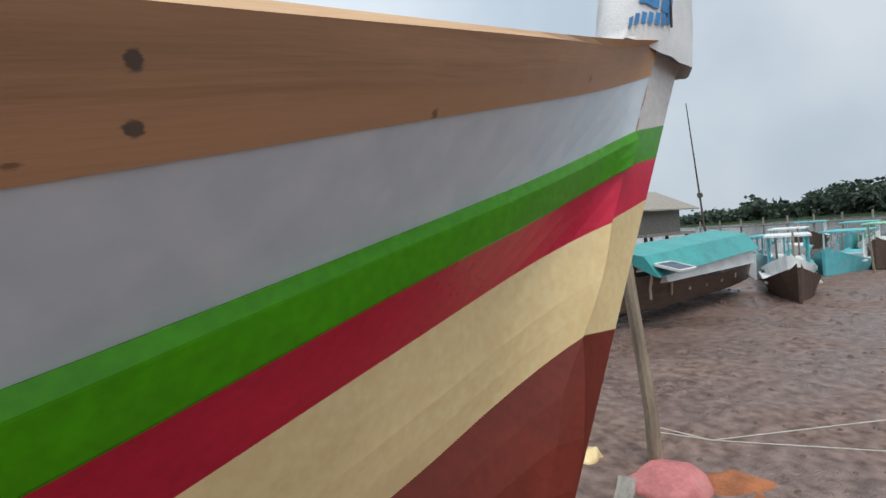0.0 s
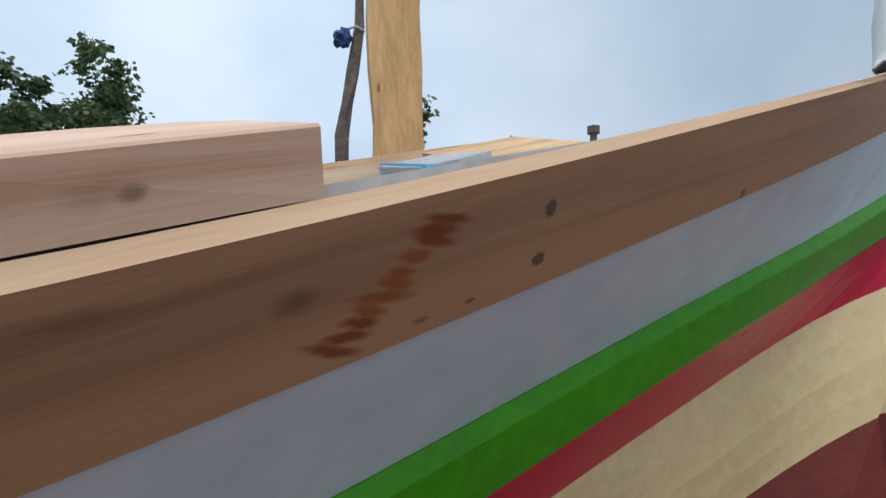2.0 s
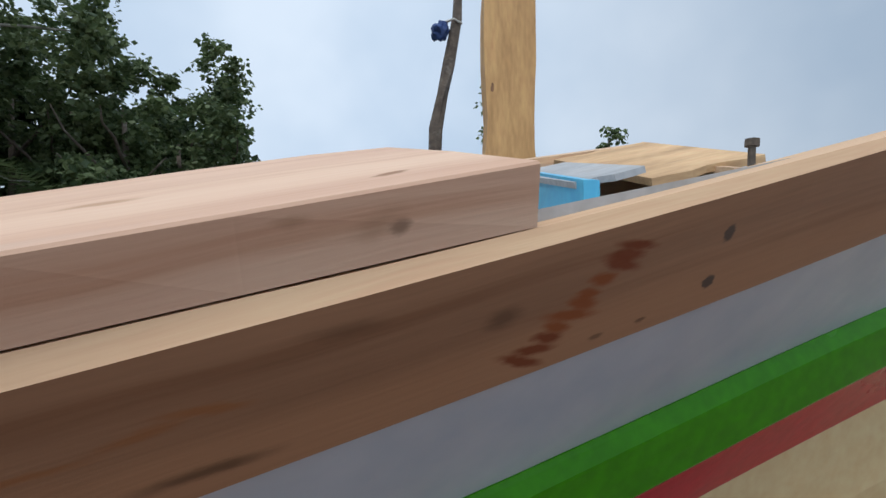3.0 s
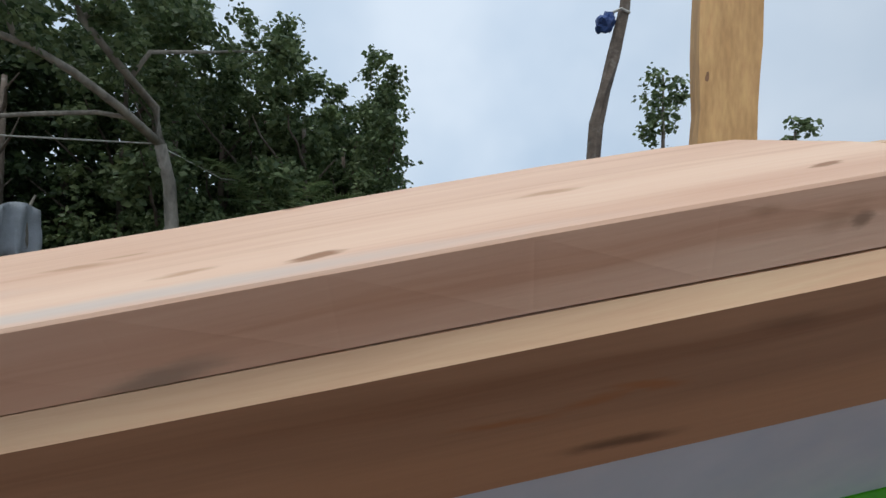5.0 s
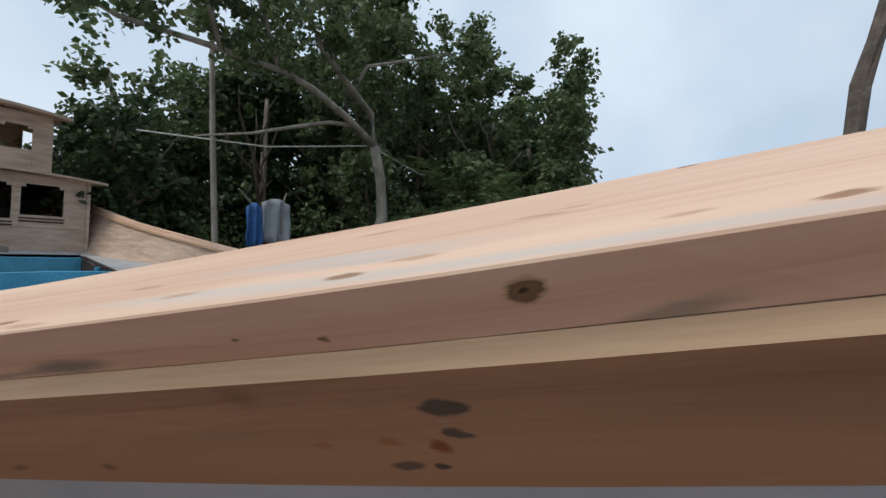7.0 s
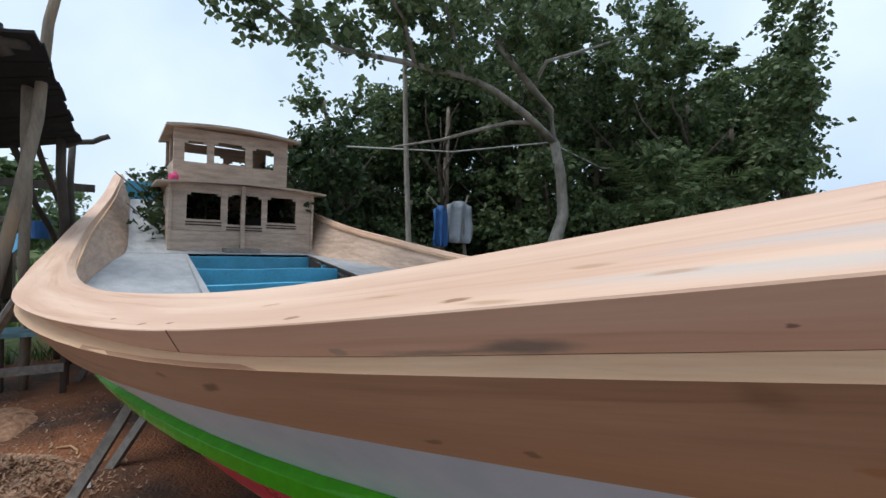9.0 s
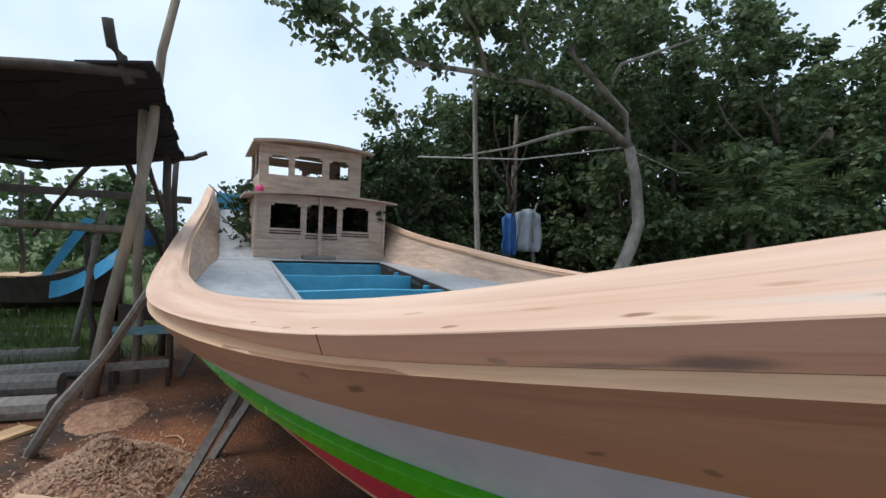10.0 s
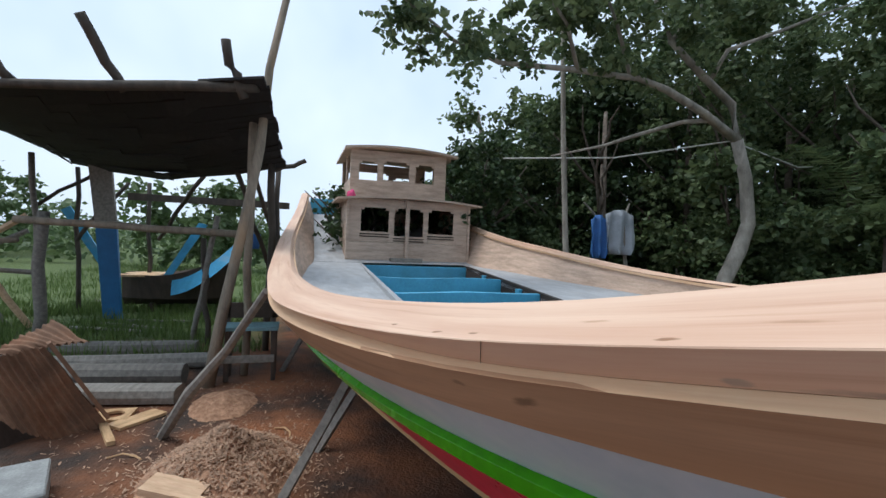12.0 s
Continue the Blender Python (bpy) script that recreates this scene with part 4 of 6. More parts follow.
for a0, a1, z0, z1 in [(3.75 + i * 0.115, 3.75 + i * 0.115 + 0.08, 0.055 + 0.01 * i, 0.105 + 0.012 * i) for i in range(7)] + [(3.9, 4.25, 0.17, 0.24), (4.3, 4.55, 0.17, 0.26)]:
    bm = bmesh.new()
    g = [[bm.verts.new(sack_skin(a0 + (a1 - a0) * i / 3, z0 + (z1 - z0) * j / 2, 0.009)) for i in range(4)] for j in range(3)]
    for j in range(2):
        for i in range(3):
            bm.faces.new((g[j][i], g[j][i + 1], g[j + 1][i + 1], g[j + 1][i]))
    part("printed_bar", bm, M_SACKBLUE, sack, "blue printed bar")
part("binding_cord", tube([sack_skin(4.2 + 0.35 * i / 5, 0.6 - 0.5 * i / 5, 0.012) for i in range(6)], 0.006, 5), M_DPOLE, sack)

# mud pole with cords beyond the bow
mud_pole = thing("mooring_pole", "weathered wooden pole driven into the mud with cords tied on", "pole", (1.93, 1.33, -0.45))
part("pole", tube([(0, 0, -0.1), (-0.03, 0.0, 0.5), (-0.07, 0.03, 1.0), (-0.13, 0.05, 1.5), (-0.2, 0.07, 2.1), (-0.24, 0.10, 2.5)], [0.075, 0.07, 0.066, 0.066, 0.06, 0.05], 9, 0.06, 2), M_POLE, mud_pole)
for z1, y1 in ((0.85, -2.2), (0.62, -2.4)):
    part("cord", tube([(0.03, -0.03, 0.28 + 0.05 * (z1 > 0.7)), (0.35, -0.4, 0.22), (0.95, -1.17, 0.42 if z1 > 0.7 else 0.22), (1.6, y1, 0.72 if z1 > 0.7 else 0.32)], 0.006, 5), M_ROPE, mud_pole)

# rubbish beside the bow
M_PINK = mat("faded_pink_paint", (0.52, 0.17, 0.17), 0.6, 0.3, 3.0, 0.2, fine=25, stain=(0.35, 0.22, 0.18), stain_amt=0.7)
gz = ground_z


def lump(name, label, cat, at, size, material, seed, rough=0.3):
    bm = bmesh.new()
    bmesh.ops.create_icosphere(bm, subdivisions=3, radius=1)
    for v in bm.verts:
        k = 1 + rough * noise.noise(v.co * 1.6 + Vector((seed, 0, 0))) + 0.1 * noise.noise(v.co * 5)
        v.co = Vector((v.co.x * size[0] * k, v.co.y * size[1] * k, max(-0.02, v.co.z * size[2] * k)))
    ob = part(name, bm, material, None, "", True)
    ob.location = at
    return tagged(ob, label, cat)


lump("old_boat_bow", "faded pink upturned piece of an old boat", "boat part", (1.62, 1.0, gz(1.62, 1.0) - 0.02), (0.46, 0.34, 0.17), M_PINK, 3, 0.25)
lump("rubble_lump", "pale lump of broken foam in the mud", "foam lump", (1.45, 1.83, gz(1.45, 1.83) - 0.02), (0.22, 0.14, 0.14), M_CREAM, 9, 0.5)
board("broken_board", "dark broken board lying on the mud", (1.12, 1.12, gz(1.12, 1.12)), (0.5, 0.16, 0.05), 30, 0, 0, M_GREYWOOD, seed=8)
lump("earth_heap", "low heap of red earth at the edge of the mud", "earth", (2.1, 0.62, gz(2.1, 0.62) - 0.05), (0.40, 0.34, 0.07), mat("red_earth", (0.34, 0.12, 0.05), 0.95, 0.4, 5, 0.6, fine=40), 5, 0.4)
rng = random.Random(11)
mv, mf = [], []
for i in range(900):
    x, y = rng.uniform(1.2, 16), rng.uniform(-6, 9)
    r = rng.uniform(0.012, 0.05) * (1 + x / 12)
    b0 = len(mv)
    z = gz(x, y)
    for k in range(6):
        a = k * math.pi / 3 + rng.random()
        mv.append((x + 1.6 * r * math.cos(a), y + r * math.sin(a), z - 0.02))
    mv.append((x, y, z + r * 0.5))
    mf += [(b0 + k, b0 + (k + 1) % 6, b0 + 6) for k in range(6)]
tagged(part("mud_clods", (mv, mf), mat("wet_mud_clods", (0.10, 0.065, 0.05), 0.5, 0.4, 8, 0.4)), "scattered wet mud clods and litter", "mud", kind="stuff")


# ---- moored boats and the river ----
M_TEAL = mat("teal_tarpaulin", (0.05, 0.33, 0.33), 0.5, 0.2, 2.5, 0.3, fine=20)
M_DKHULL = mat("dark_brown_hull", (0.085, 0.05, 0.035), 0.7, 0.4, 3, 0.3, stretch=(1, 1, 5))
M_WHITE = mat("white_boat_paint", (0.72, 0.74, 0.74), 0.5, 0.15, 3, 0.1, stain=(0.4, 0.38, 0.35), stain_amt=0.5)
M_TURQ = mat("turquoise_boat_paint", (0.10, 0.45, 0.50), 0.5, 0.2, 3, 0.1, stain=(0.3, 0.35, 0.35), stain_amt=0.5)
M_LIME = mat("pale_green_boat_paint", (0.25, 0.55, 0.35), 0.5, 0.2, 3, 0.1)
M_SOLAR = mat("solar_cells", (0.02, 0.03, 0.07), 0.2, 0.2, 10, 0.0)


def hull_mesh(l, w, h, rise):
    rows = []
    for i in range(15):
        f = i / 14
        x = -l / 2 + l * f
        k = max(0.06, 1 - abs(2 * f - 0.92)**3.2) if f > 0.46 else max(0.55, 1 - 0.5 * (1 - f / 0.46)**2.5)
        zt = h + rise * (abs(2 * f - 0.8)**2.2)
        rows.append([(x, -w / 2 * k, zt), (x, -w / 2 * k * 0.7, h * 0.3), (x, 0, 0.0), (x, w / 2 * k * 0.7, h * 0.3), (x, w / 2 * k, zt), (x, w / 2 * k * 0.9, zt - 0.12), (x, -w / 2 * k * 0.9, zt - 0.12)])
    return strip_solid(rows)


def moored(label, at, rz, l, w, h, hull_m, trim_m, roof_m, cabin=True):
    b = thing("moored_boat", label, "boat", group="moored boats")
    b.matrix_world = pose(*at, 0, 0, rz)
    part("hull", hull_mesh(l, w, h, 0.5), hull_m, b)
    part("gunwale", box((-l * 0.42, -w * 0.47, h - 0.02), (l * 0.2, w * 0.47, h + 0.05)), trim_m, b)
    if cabin:
        for x in (-l * 0.3, -l * 0.12, l * 0.05):
            for y in (-w * 0.36, w * 0.36):
                part("post", tube([(x, y, h), (x, y, h + 1.15)], 0.035, 6), trim_m, b)
        part("cabin_side", box((-l * 0.3, -w * 0.36, h), (l * 0.02, -w * 0.34, h + 0.5)), trim_m, b)
        part("cabin_side", box((-l * 0.3, w * 0.34, h), (l * 0.02, w * 0.36, h + 0.5)), trim_m, b)
        part("roof", box((-l * 0.34, -w * 0.42, h + 1.15), (l * 0.1, w * 0.42, h + 1.22)), roof_m, b)
    return b


moored("white and turquoise fishing boat lying on the mud", (18.0, 5.9, -0.75), 200, 6.5, 1.7, 0.75, M_WHITE, M_TURQ, M_WHITE)
moored("turquoise fishing boat with a pale roof", (23.0, 5.6, -0.9), 185, 7, 1.8, 0.8, M_TURQ, M_WHITE, M_TURQ)
moored("white fishing boat moored at the river's edge", (28.0, 9.5, -0.9), 195, 8, 2.0, 0.9, M_WHITE, M_TURQ, M_WHITE)
moored("pale green fishing boat moored at the river's edge", (27.0, 4.6, -0.85), 178, 7.5, 1.9, 0.9, M_DKHULL, M_LIME, M_LIME, False)
moored("turquoise fishing boat moored in the river", (36.0, 8.5, -1.0), 190, 9, 2.2, 1.0, M_TURQ, M_WHITE, M_TURQ)
moored("dark-hulled fishing boat moored in the river", (42.0, 13, -1.0), 195, 10, 2.4, 1.1, M_DKHULL, M_WHITE, M_TURQ)

moored("small white fishing boat with a turquoise rail lying on the mud", (20.8, 7.6, -0.8), 192, 6.0, 1.6, 0.7, M_WHITE, M_TURQ, M_TURQ)
moored("dark open boat with a white rail lying on the mud", (15.2, 4.9, -0.68), 205, 5.5, 1.5, 0.55, M_DKHULL, M_WHITE, M_WHITE, False)
moored("white fishing boat with a pale green roof moored in the river", (32.0, 6.4, -0.95), 186, 8, 2.0, 0.9, M_WHITE, M_LIME, M_LIME)

tb = thing("covered_boat", "old dark boat under a teal tarpaulin with a solar panel", "boat")
tb.matrix_world = pose(10.2, 6.1, -0.36, 0, 0, 184) @ Matrix.Scale(1.13, 4)
part("hull", hull_mesh(8.2, 2.1, 0.75, 0.35), M_DKHULL, tb)
rows = []
for i in range(13):
    f = i / 12
    x = -2.9 + 5.4 * f
    zt = 1.55 + 0.22 * (1 - f) + 0.05 * noise.noise((x, 0, 3))
    s = 0.03 * noise.noise((x * 2, 1, 1))
    rows.append([(x, 1.15, 0.98 + 0.22 * (1 - f) + s), (x, 0.85, zt - 0.14), (x, 0.0, zt + s), (x, -0.85, zt - 0.14), (x, -1.1, 1.0 + s), (x, -1.05, 1.0 + s), (x, 0.0, zt - 0.05), (x, 1.08, 0.99 + 0.2 * (1 - f) + s)])
part("tarpaulin", strip_solid(rows), M_TEAL, tb, "teal tarpaulin roof")
part("awning_sheet", box((-2.9, 0.95, 0.66), (1.9, 1.12, 0.98), pose(0, 0, 0, 8)), M_WHITE, tb, "frayed striped plastic sheet")
part("solar_panel", box((1.75, 0.72, 1.42), (2.4, 1.2, 1.46), pose(0, 0, 0, -14)), M_SOLAR, tb, "small solar panel with a white frame")
for k, (lo, hi) in enumerate((((1.71, 0.70, 1.415), (1.75, 1.22, 1.47)), ((2.4, 0.70, 1.415), (2.44, 1.22, 1.47)), ((1.75, 0.68, 1.415), (2.4, 0.72, 1.47)), ((1.75, 1.2, 1.415), (2.4, 1.24, 1.47)))):
    part("panel_frame", box(lo, hi, pose(0, 0, 0, -14)), M_WHITE, tb)
for i in range(7):
    x = -2.7 + i * 0.85
    for y in (-0.9, 0.9):
        part("awning_post", tube(crooked((x, y, 0.5), (x, y * 1.05, 1.2), 3, 0.03, i), 0.03, 6), M_POLE, tb)
mast = thing("mast_pole", "thin bamboo mast with a small pulley", "mast")
mast.location = (20.2, 9.9, -0.9)
part("pole", tube([(0, 0, 0), (0.0, 0.1, 2.2), (0, 0.65, 8.6)], [0.06, 0.05, 0.02], 6), M_DPOLE, mast)
part("pulley", tube([(0, 0.24, 4.0), (0, 0.26, 4.2)], 0.12, 7), M_DPOLE, mast)

hut = thing("stilt_hut", "weathered wooden hut on stilts with a grey roof", "hut", (22.0, 15.2, -0.6))
for x in (-2, 0, 2):
    for y in (-2.2, 0, 1.6):
        part("stilt", tube([(x, y, -0.3), (x, y, 2.0)], 0.09, 6), M_DPOLE, hut)
part("platform", box((-2.4, -2.5, 1.9), (2.4, 2.2, 2.05)), M_GREYWOOD, hut)
part("wall", box((-2.1, -1.8, 2.05), (2.1, 2.0, 3.6)), M_GREYWOOD, hut)
rows = []
for x in (-2.8, 2.8):
    rows.append([(x, -2.6, 3.35), (x, 0.1, 4.6), (x, 2.7, 3.35), (x, 2.7, 3.27), (x, 0.1, 4.5), (x, -2.6, 3.27)])
part("roof", strip_solid(rows), M_GREYWOOD, hut)
pier = thing("river_pier", "long wooden pier reaching over the river", "pier")
part("walkway", box((58, -30, 0.9), (59.2, 30, 1.05)), M_GREYWOOD, pier)
for i in range(26):
    part("pile", tube([(58.3, -30 + i * 2.4, -1.5), (58.3, -30 + i * 2.4, 1.9)], 0.1, 5), M_GREYWOOD, pier)
stake_src = thing("mooring_stake", "weathered stake standing in the mud", "stake", group="mooring stakes")
part("pole", tube([(0, 0, -0.4), (0.05, 0.03, 1.9)], [0.05, 0.03], 6), M_POLE, stake_src)
stake_src.location = (16.0, 5.0, -0.5)
for i, p in enumerate([(20, 7.0), (24, 7.6), (26, 6.5), (31, 7.2), (34, 11), (21, 4.2)]):
    copy_thing(stake_src, pose(p[0], p[1], -0.6, 0, 2 * i - 5, 30 * i))


# ---- foliage ----
def leaf_cloud(clusters, per, size, seed):
    """Leaves as bent diamonds strung along drooping twigs that spread from each centre: centre, radii."""
    rng = np.random.default_rng(seed)
    vs, fs, base = [], [], 0
    for (c, r) in clusters:
        n = per
        ways = rng.normal(size=(max(5, n // 9), 3))
        ways /= np.linalg.norm(ways, axis=1)[:, None]
        ways *= 0.6 + 0.8 * rng.random((len(ways), 1))
        far = rng.random((n, 1)) ** 0.6
        d = ways[rng.integers(0, len(ways), n)] * far
        p = np.array(c) + d * np.array(r) + rng.normal(size=(n, 3)) * size * 0.38
        p[:, 2] -= 0.25 * r[2] * far[:, 0] ** 2
        a = rng.normal(size=(n, 3))
        a /= np.linalg.norm(a, axis=1)[:, None]
        a[:, 2] = a[:, 2] * 0.6 - 0.3
        b = np.cross(a, rng.normal(size=(n, 3)))
        b /= np.linalg.norm(b, axis=1)[:, None]
        s = size * (0.6 + 0.8 * rng.random((n, 1)))
        tipv, w = a * s, b * s * 0.36
        mid = np.cross(a, b) * s * 0.08
        q = np.stack([p, p + tipv * 0.45 + w + mid, p + tipv, p + tipv * 0.45 - w + mid], 1).reshape(-1, 3)
        vs.append(q)
        k = base + 4 * np.arange(n)
        fs.append(np.stack([k, k + 1, k + 2, k + 3], 1))
        base += 4 * n
    return np.concatenate(vs).tolist(), np.concatenate(fs).tolist()


def tree(label, base, limbs, clusters, per, size, bark, leaf, seed, cat="tree", shift=(0, 0, 0)):
    """A tree from limbs (points, radii) and leaf clusters, in world places."""
    t = thing("tree", label, cat, Vector(base) + Vector(shift))
    o = Vector(base)
    for i, (pts, rad) in enumerate(limbs):
        part("trunk" if i == 0 else "limb", tube([Vector(p) - o for p in pts], rad, 9 if i == 0 else 7, 0.07, seed + i), bark, t, "", True)
    if clusters:
        part("crown", leaf_cloud([((c[0] - o.x, c[1] - o.y, c[2] - o.z), r) for c, r in clusters], per, size, seed), leaf, t)
    return t


rng = random.Random(5)


def along(pts, n, spread, r, lift=0.2):
    out = []
    for i in range(n):
        f = rng.random() * (len(pts) - 1)
        k = min(int(f), len(pts) - 2)
        p = Vector(pts[k]).lerp(Vector(pts[k + 1]), f - k)
        q = p + Vector((rng.uniform(-spread, spread), rng.uniform(-spread, spread), rng.uniform(-spread * 0.6, spread) + lift))
        rr = r * rng.uniform(0.6, 1.3)
        out.append(((q.x, q.y, q.z), (rr, rr, rr * 0.7)))
    return out


trunk = [(-11.0, 5.7, -0.1), (-11.0, 5.85, 0.9), (-11, 6.05, 1.48), (-11, 6.4, 2.1), (-11, 6.62, 2.65), (-11, 6.5, 3.56), (-11, 6.2, 4.33)]
limb_l = [(-11, 6.2, 4.33), (-10.9, 5.16, 4.75), (-10.8, 4.22, 5.0), (-10.8, 3.58, 5.12), (-10.8, 2.08, 5.06), (-10.8, 0.83, 4.97), (-10.7, 0.0, 5.15), (-10.4, -0.9, 5.5), (-10.2, -1.7, 5.9), (-10.0, -2.5, 6.35)]
limb_r = [(-11, 6.2, 4.33), (-11.1, 6.15, 5.06), (-11.2, 5.38, 5.63), (-11.2, 4.64, 6.12), (-11.2, 4.26, 6.75), (-11.3, 4.0, 7.8)]
twig1 = [(-11.15, 5.6, 5.5), (-11, 5.84, 6.08), (-11, 7.46, 6.82), (-11, 8.24, 7.2), (-11, 9.6, 7.8)]
twig2 = [(-10.8, 3.4, 5.1), (-10.6, 2.9, 5.9), (-10.5, 2.2, 7.0)]
twig3 = [(-10.8, 2.3, 5.06), (-10.4, 1.8, 5.6), (-10.1, 0.8, 6.3)]
twig4 = [(-11.2, 4.6, 6.1), (-11.4, 5.6, 7.2), (-11.4, 6.4, 8.2)]
cl = along(limb_l[3:], 24, 0.55, 0.36, 0.35) + along(limb_l[5:], 22, 0.6, 0.42, 0.05) + along(twig2, 16, 0.6, 0.42) + along(twig3, 20, 0.6, 0.36) + along(limb_r[2:], 26, 0.9, 0.5) + along(twig1, 18, 0.9, 0.45) + along(twig4, 15, 1.0, 0.5)
tree("tall tree with a pale forked trunk and spreading leafy limbs", (-11.0, 5.7, -0.1), [(trunk, [0.19, 0.16, 0.145, 0.14, 0.135, 0.12, 0.12]), (limb_l, [0.10, 0.08, 0.07, 0.06, 0.05, 0.038, 0.03, 0.02, 0.012, 0.006]), (limb_r, [0.10, 0.085, 0.075, 0.06, 0.045, 0.025]), (twig1, [0.05, 0.045, 0.035, 0.03, 0.015]), (twig2, [0.04, 0.03, 0.015]), (twig3, [0.04, 0.03, 0.015]), (twig4, [0.05, 0.04, 0.02]), ([(-10.92, 5.45, 4.62), (-11.2, 5.0, 4.60), (-11.5, 4.3, 4.36), (-11.7, 3.5, 4.06), (-11.9, 2.5, 3.80)], [0.05, 0.045, 0.04, 0.03, 0.014])], cl, 74, 0.14, M_BARK, M_LEAF, 31, shift=(0.08, 0.10, 0.0))
tree("slender pale tree trunk at the edge of the thicket", (-13.0, 3.75, 0), [([(-13, 3.75, -0.1), (-13, 3.73, 1.68), (-13.02, 3.55, 4.2), (-13, 3.41, 6.3), (-13, 3.33, 7.6)], [0.075, 0.065, 0.055, 0.045, 0.025])], along([(-13, 3.45, 6.0), (-13, 3.3, 8)], 10, 0.8, 0.5), 70, 0.16, M_BARK, M_LEAF, 41, shift=(0.57, -0.29, 0))
tree("thin leaning tree trunk at the edge of the thicket", (-16.0, 3.3, 0), [([(-16, 3.3, -0.1), (-16, 3.19, 2.06), (-16, 2.86, 3.81), (-16, 2.42, 5.67)], [0.11, 0.09, 0.08, 0.04])], along([(-16, 3.0, 3.4), (-16, 2.5, 5.8)], 14, 0.9, 0.55), 80, 0.17, M_BARK, M_LEAF, 42, shift=(0.3, 0.1, 0))


def polar(bearing, r, z):
    a = radians(bearing)
    return (-3.4 + r * math.cos(a), -1.7 + r * math.sin(a), z)


# thicket: a deep bank of trees and creepers behind the boat
for k in range(15):
    brg = 110 + k * 4.6
    r0 = 14.5 + 1.5 * math.sin(k * 2.1)
    top = float(np.interp(brg, [109, 117, 124, 133, 142, 150, 155, 160, 167, 178], [8.0, 7.9, 8.6, 9.5, 8.7, 7.0, 5.9, 4.8, 3.4, 3.0]))
    b0 = polar(brg, r0, 0)
    limbs = [([(b0[0], b0[1], -0.1), (b0[0] + 0.2, b0[1] + 0.1, 2.5), (b0[0] - 0.1, b0[1] + 0.3, top * 0.75)], [0.15, 0.12, 0.05])]
    for i in range(5):
        za, zb, da = rng.uniform(1.2, top * 0.6), rng.uniform(0.8, 2.4), rng.uniform(-3.2, 3.2)
        q = polar(brg + da * 2.2, r0 - rng.uniform(0.6, 1.8), min(top, za + zb))
        limbs.append((crooked((b0[0] + 0.1, b0[1] + 0.1, za), q, 4, 0.14, 300 + 7 * k + i), [0.05, 0.042, 0.034, 0.024, 0.010]))
    cl = []
    for i in range(84):
        near = 13.9 if 139 < brg < 153 else 0
        q = polar(brg + rng.uniform(-3.4, 3.4) * (0.55 if k == 0 else 1), max(near, r0 + rng.uniform(-1.6, 2.6)), 0)
        z = 0.4 + (top - 0.4) * rng.random() ** 0.9
        rr = rng.uniform(0.5, 0.95) * (1 - 0.5 * z / 9)
        cl.append(((q[0], q[1], z), (rr, rr, rr * 0.8)))
    # first trees take the lighter leaf copy, most others the shaded one
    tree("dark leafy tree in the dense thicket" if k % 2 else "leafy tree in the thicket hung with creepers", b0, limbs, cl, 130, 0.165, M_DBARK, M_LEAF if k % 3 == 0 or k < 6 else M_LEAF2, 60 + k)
# back row: its leaf colour holds the shade of the thicket's depth
for k in range(8):
    brg = 113 + k * 6.2
    b0 = polar(brg, 18.5, 0)
    top = float(np.interp(brg, [113, 124, 133, 145, 153, 160], [7.6, 7.6, 8.6, 7.6, 5.8, 4.6]))
    cl = []
    for i in range(48):
        q = polar(brg + rng.uniform(-3.2, 3.2), 18.5 + rng.uniform(-1, 1), 0)
        cl.append(((q[0], q[1], 0.4 + (top - 0.6) * rng.random()), (0.95, 0.95, 0.8)))
    tree("tree deep in the thicket with shade put into its leaf colour", b0, [([(b0[0], b0[1], -0.1), (b0[0], b0[1], top * 0.8)], [0.14, 0.05])], cl, 80, 0.34, M_DBARK, M_LEAF2, 160 + k)
# low brighter bushes at the thicket's foot
for k, (brg, r0) in enumerate([(121, 12.6), (127, 12.2), (132, 12.8), (138, 13.6), (163, 14.2), (158, 14.0), (153, 13.6), (114, 13.2)]):
    b0 = polar(brg, r0, 0)
    cl = [((b0[0] + rng.uniform(-0.9, 0.9), b0[1] + rng.uniform(-0.9, 0.9), 0.5 + 2.6 * rng.random()), (0.5, 0.5, 0.42)) for i in range(16)]
    tree("bright green bush at the foot of the thicket", b0, [([(b0[0], b0[1], -0.1), (b0[0], b0[1] + 0.1, 1.6)], [0.05, 0.02])], cl, 110, 0.15, M_DBARK, M_LEAF, 90 + k, "bush")


def frond_mesh(base, tipp, droop, seed):
    """A palm frond: a curved rib with narrow leaflets on both sides."""
    rg = random.Random(seed)
    base, tipp = Vector(base), Vector(tipp)
    vs, fs = [], []
    side = (tipp - base).cross(Vector((0, 0, 1))).normalized()
    for i in range(34):
        f = i / 33
        p = base.lerp(tipp, f) + Vector((0, 0, droop * 4 * f * (1 - f)))
        ln = 0.55 * math.sin(math.pi * (0.12 + 0.85 * f)) + 0.08
        for sg in (-1, 1):
            d = (side * sg + (tipp - base).normalized() * 0.55 + Vector((0, 0, -0.25 + rg.uniform(-0.15, 0.15)))).normalized()
            w = (tipp - base).normalized() * 0.018
            k = len(vs)
            vs += [tuple(p - w), tuple(p + d * ln), tuple(p + w)]
            fs.append((k, k + 1, k + 2))
    return vs, fs


palm = thing("palm", "palm with long feathery fronds in the thicket", "palm", polar(121, 11.9, 0))
pb = Vector(palm.location)
part("trunk", tube([(0, 0, -0.1), (0.05, 0.1, 1.4), (0, 0.1, 2.6)], [0.16, 0.13, 0.1], 8, 0.1), M_DBARK, palm)
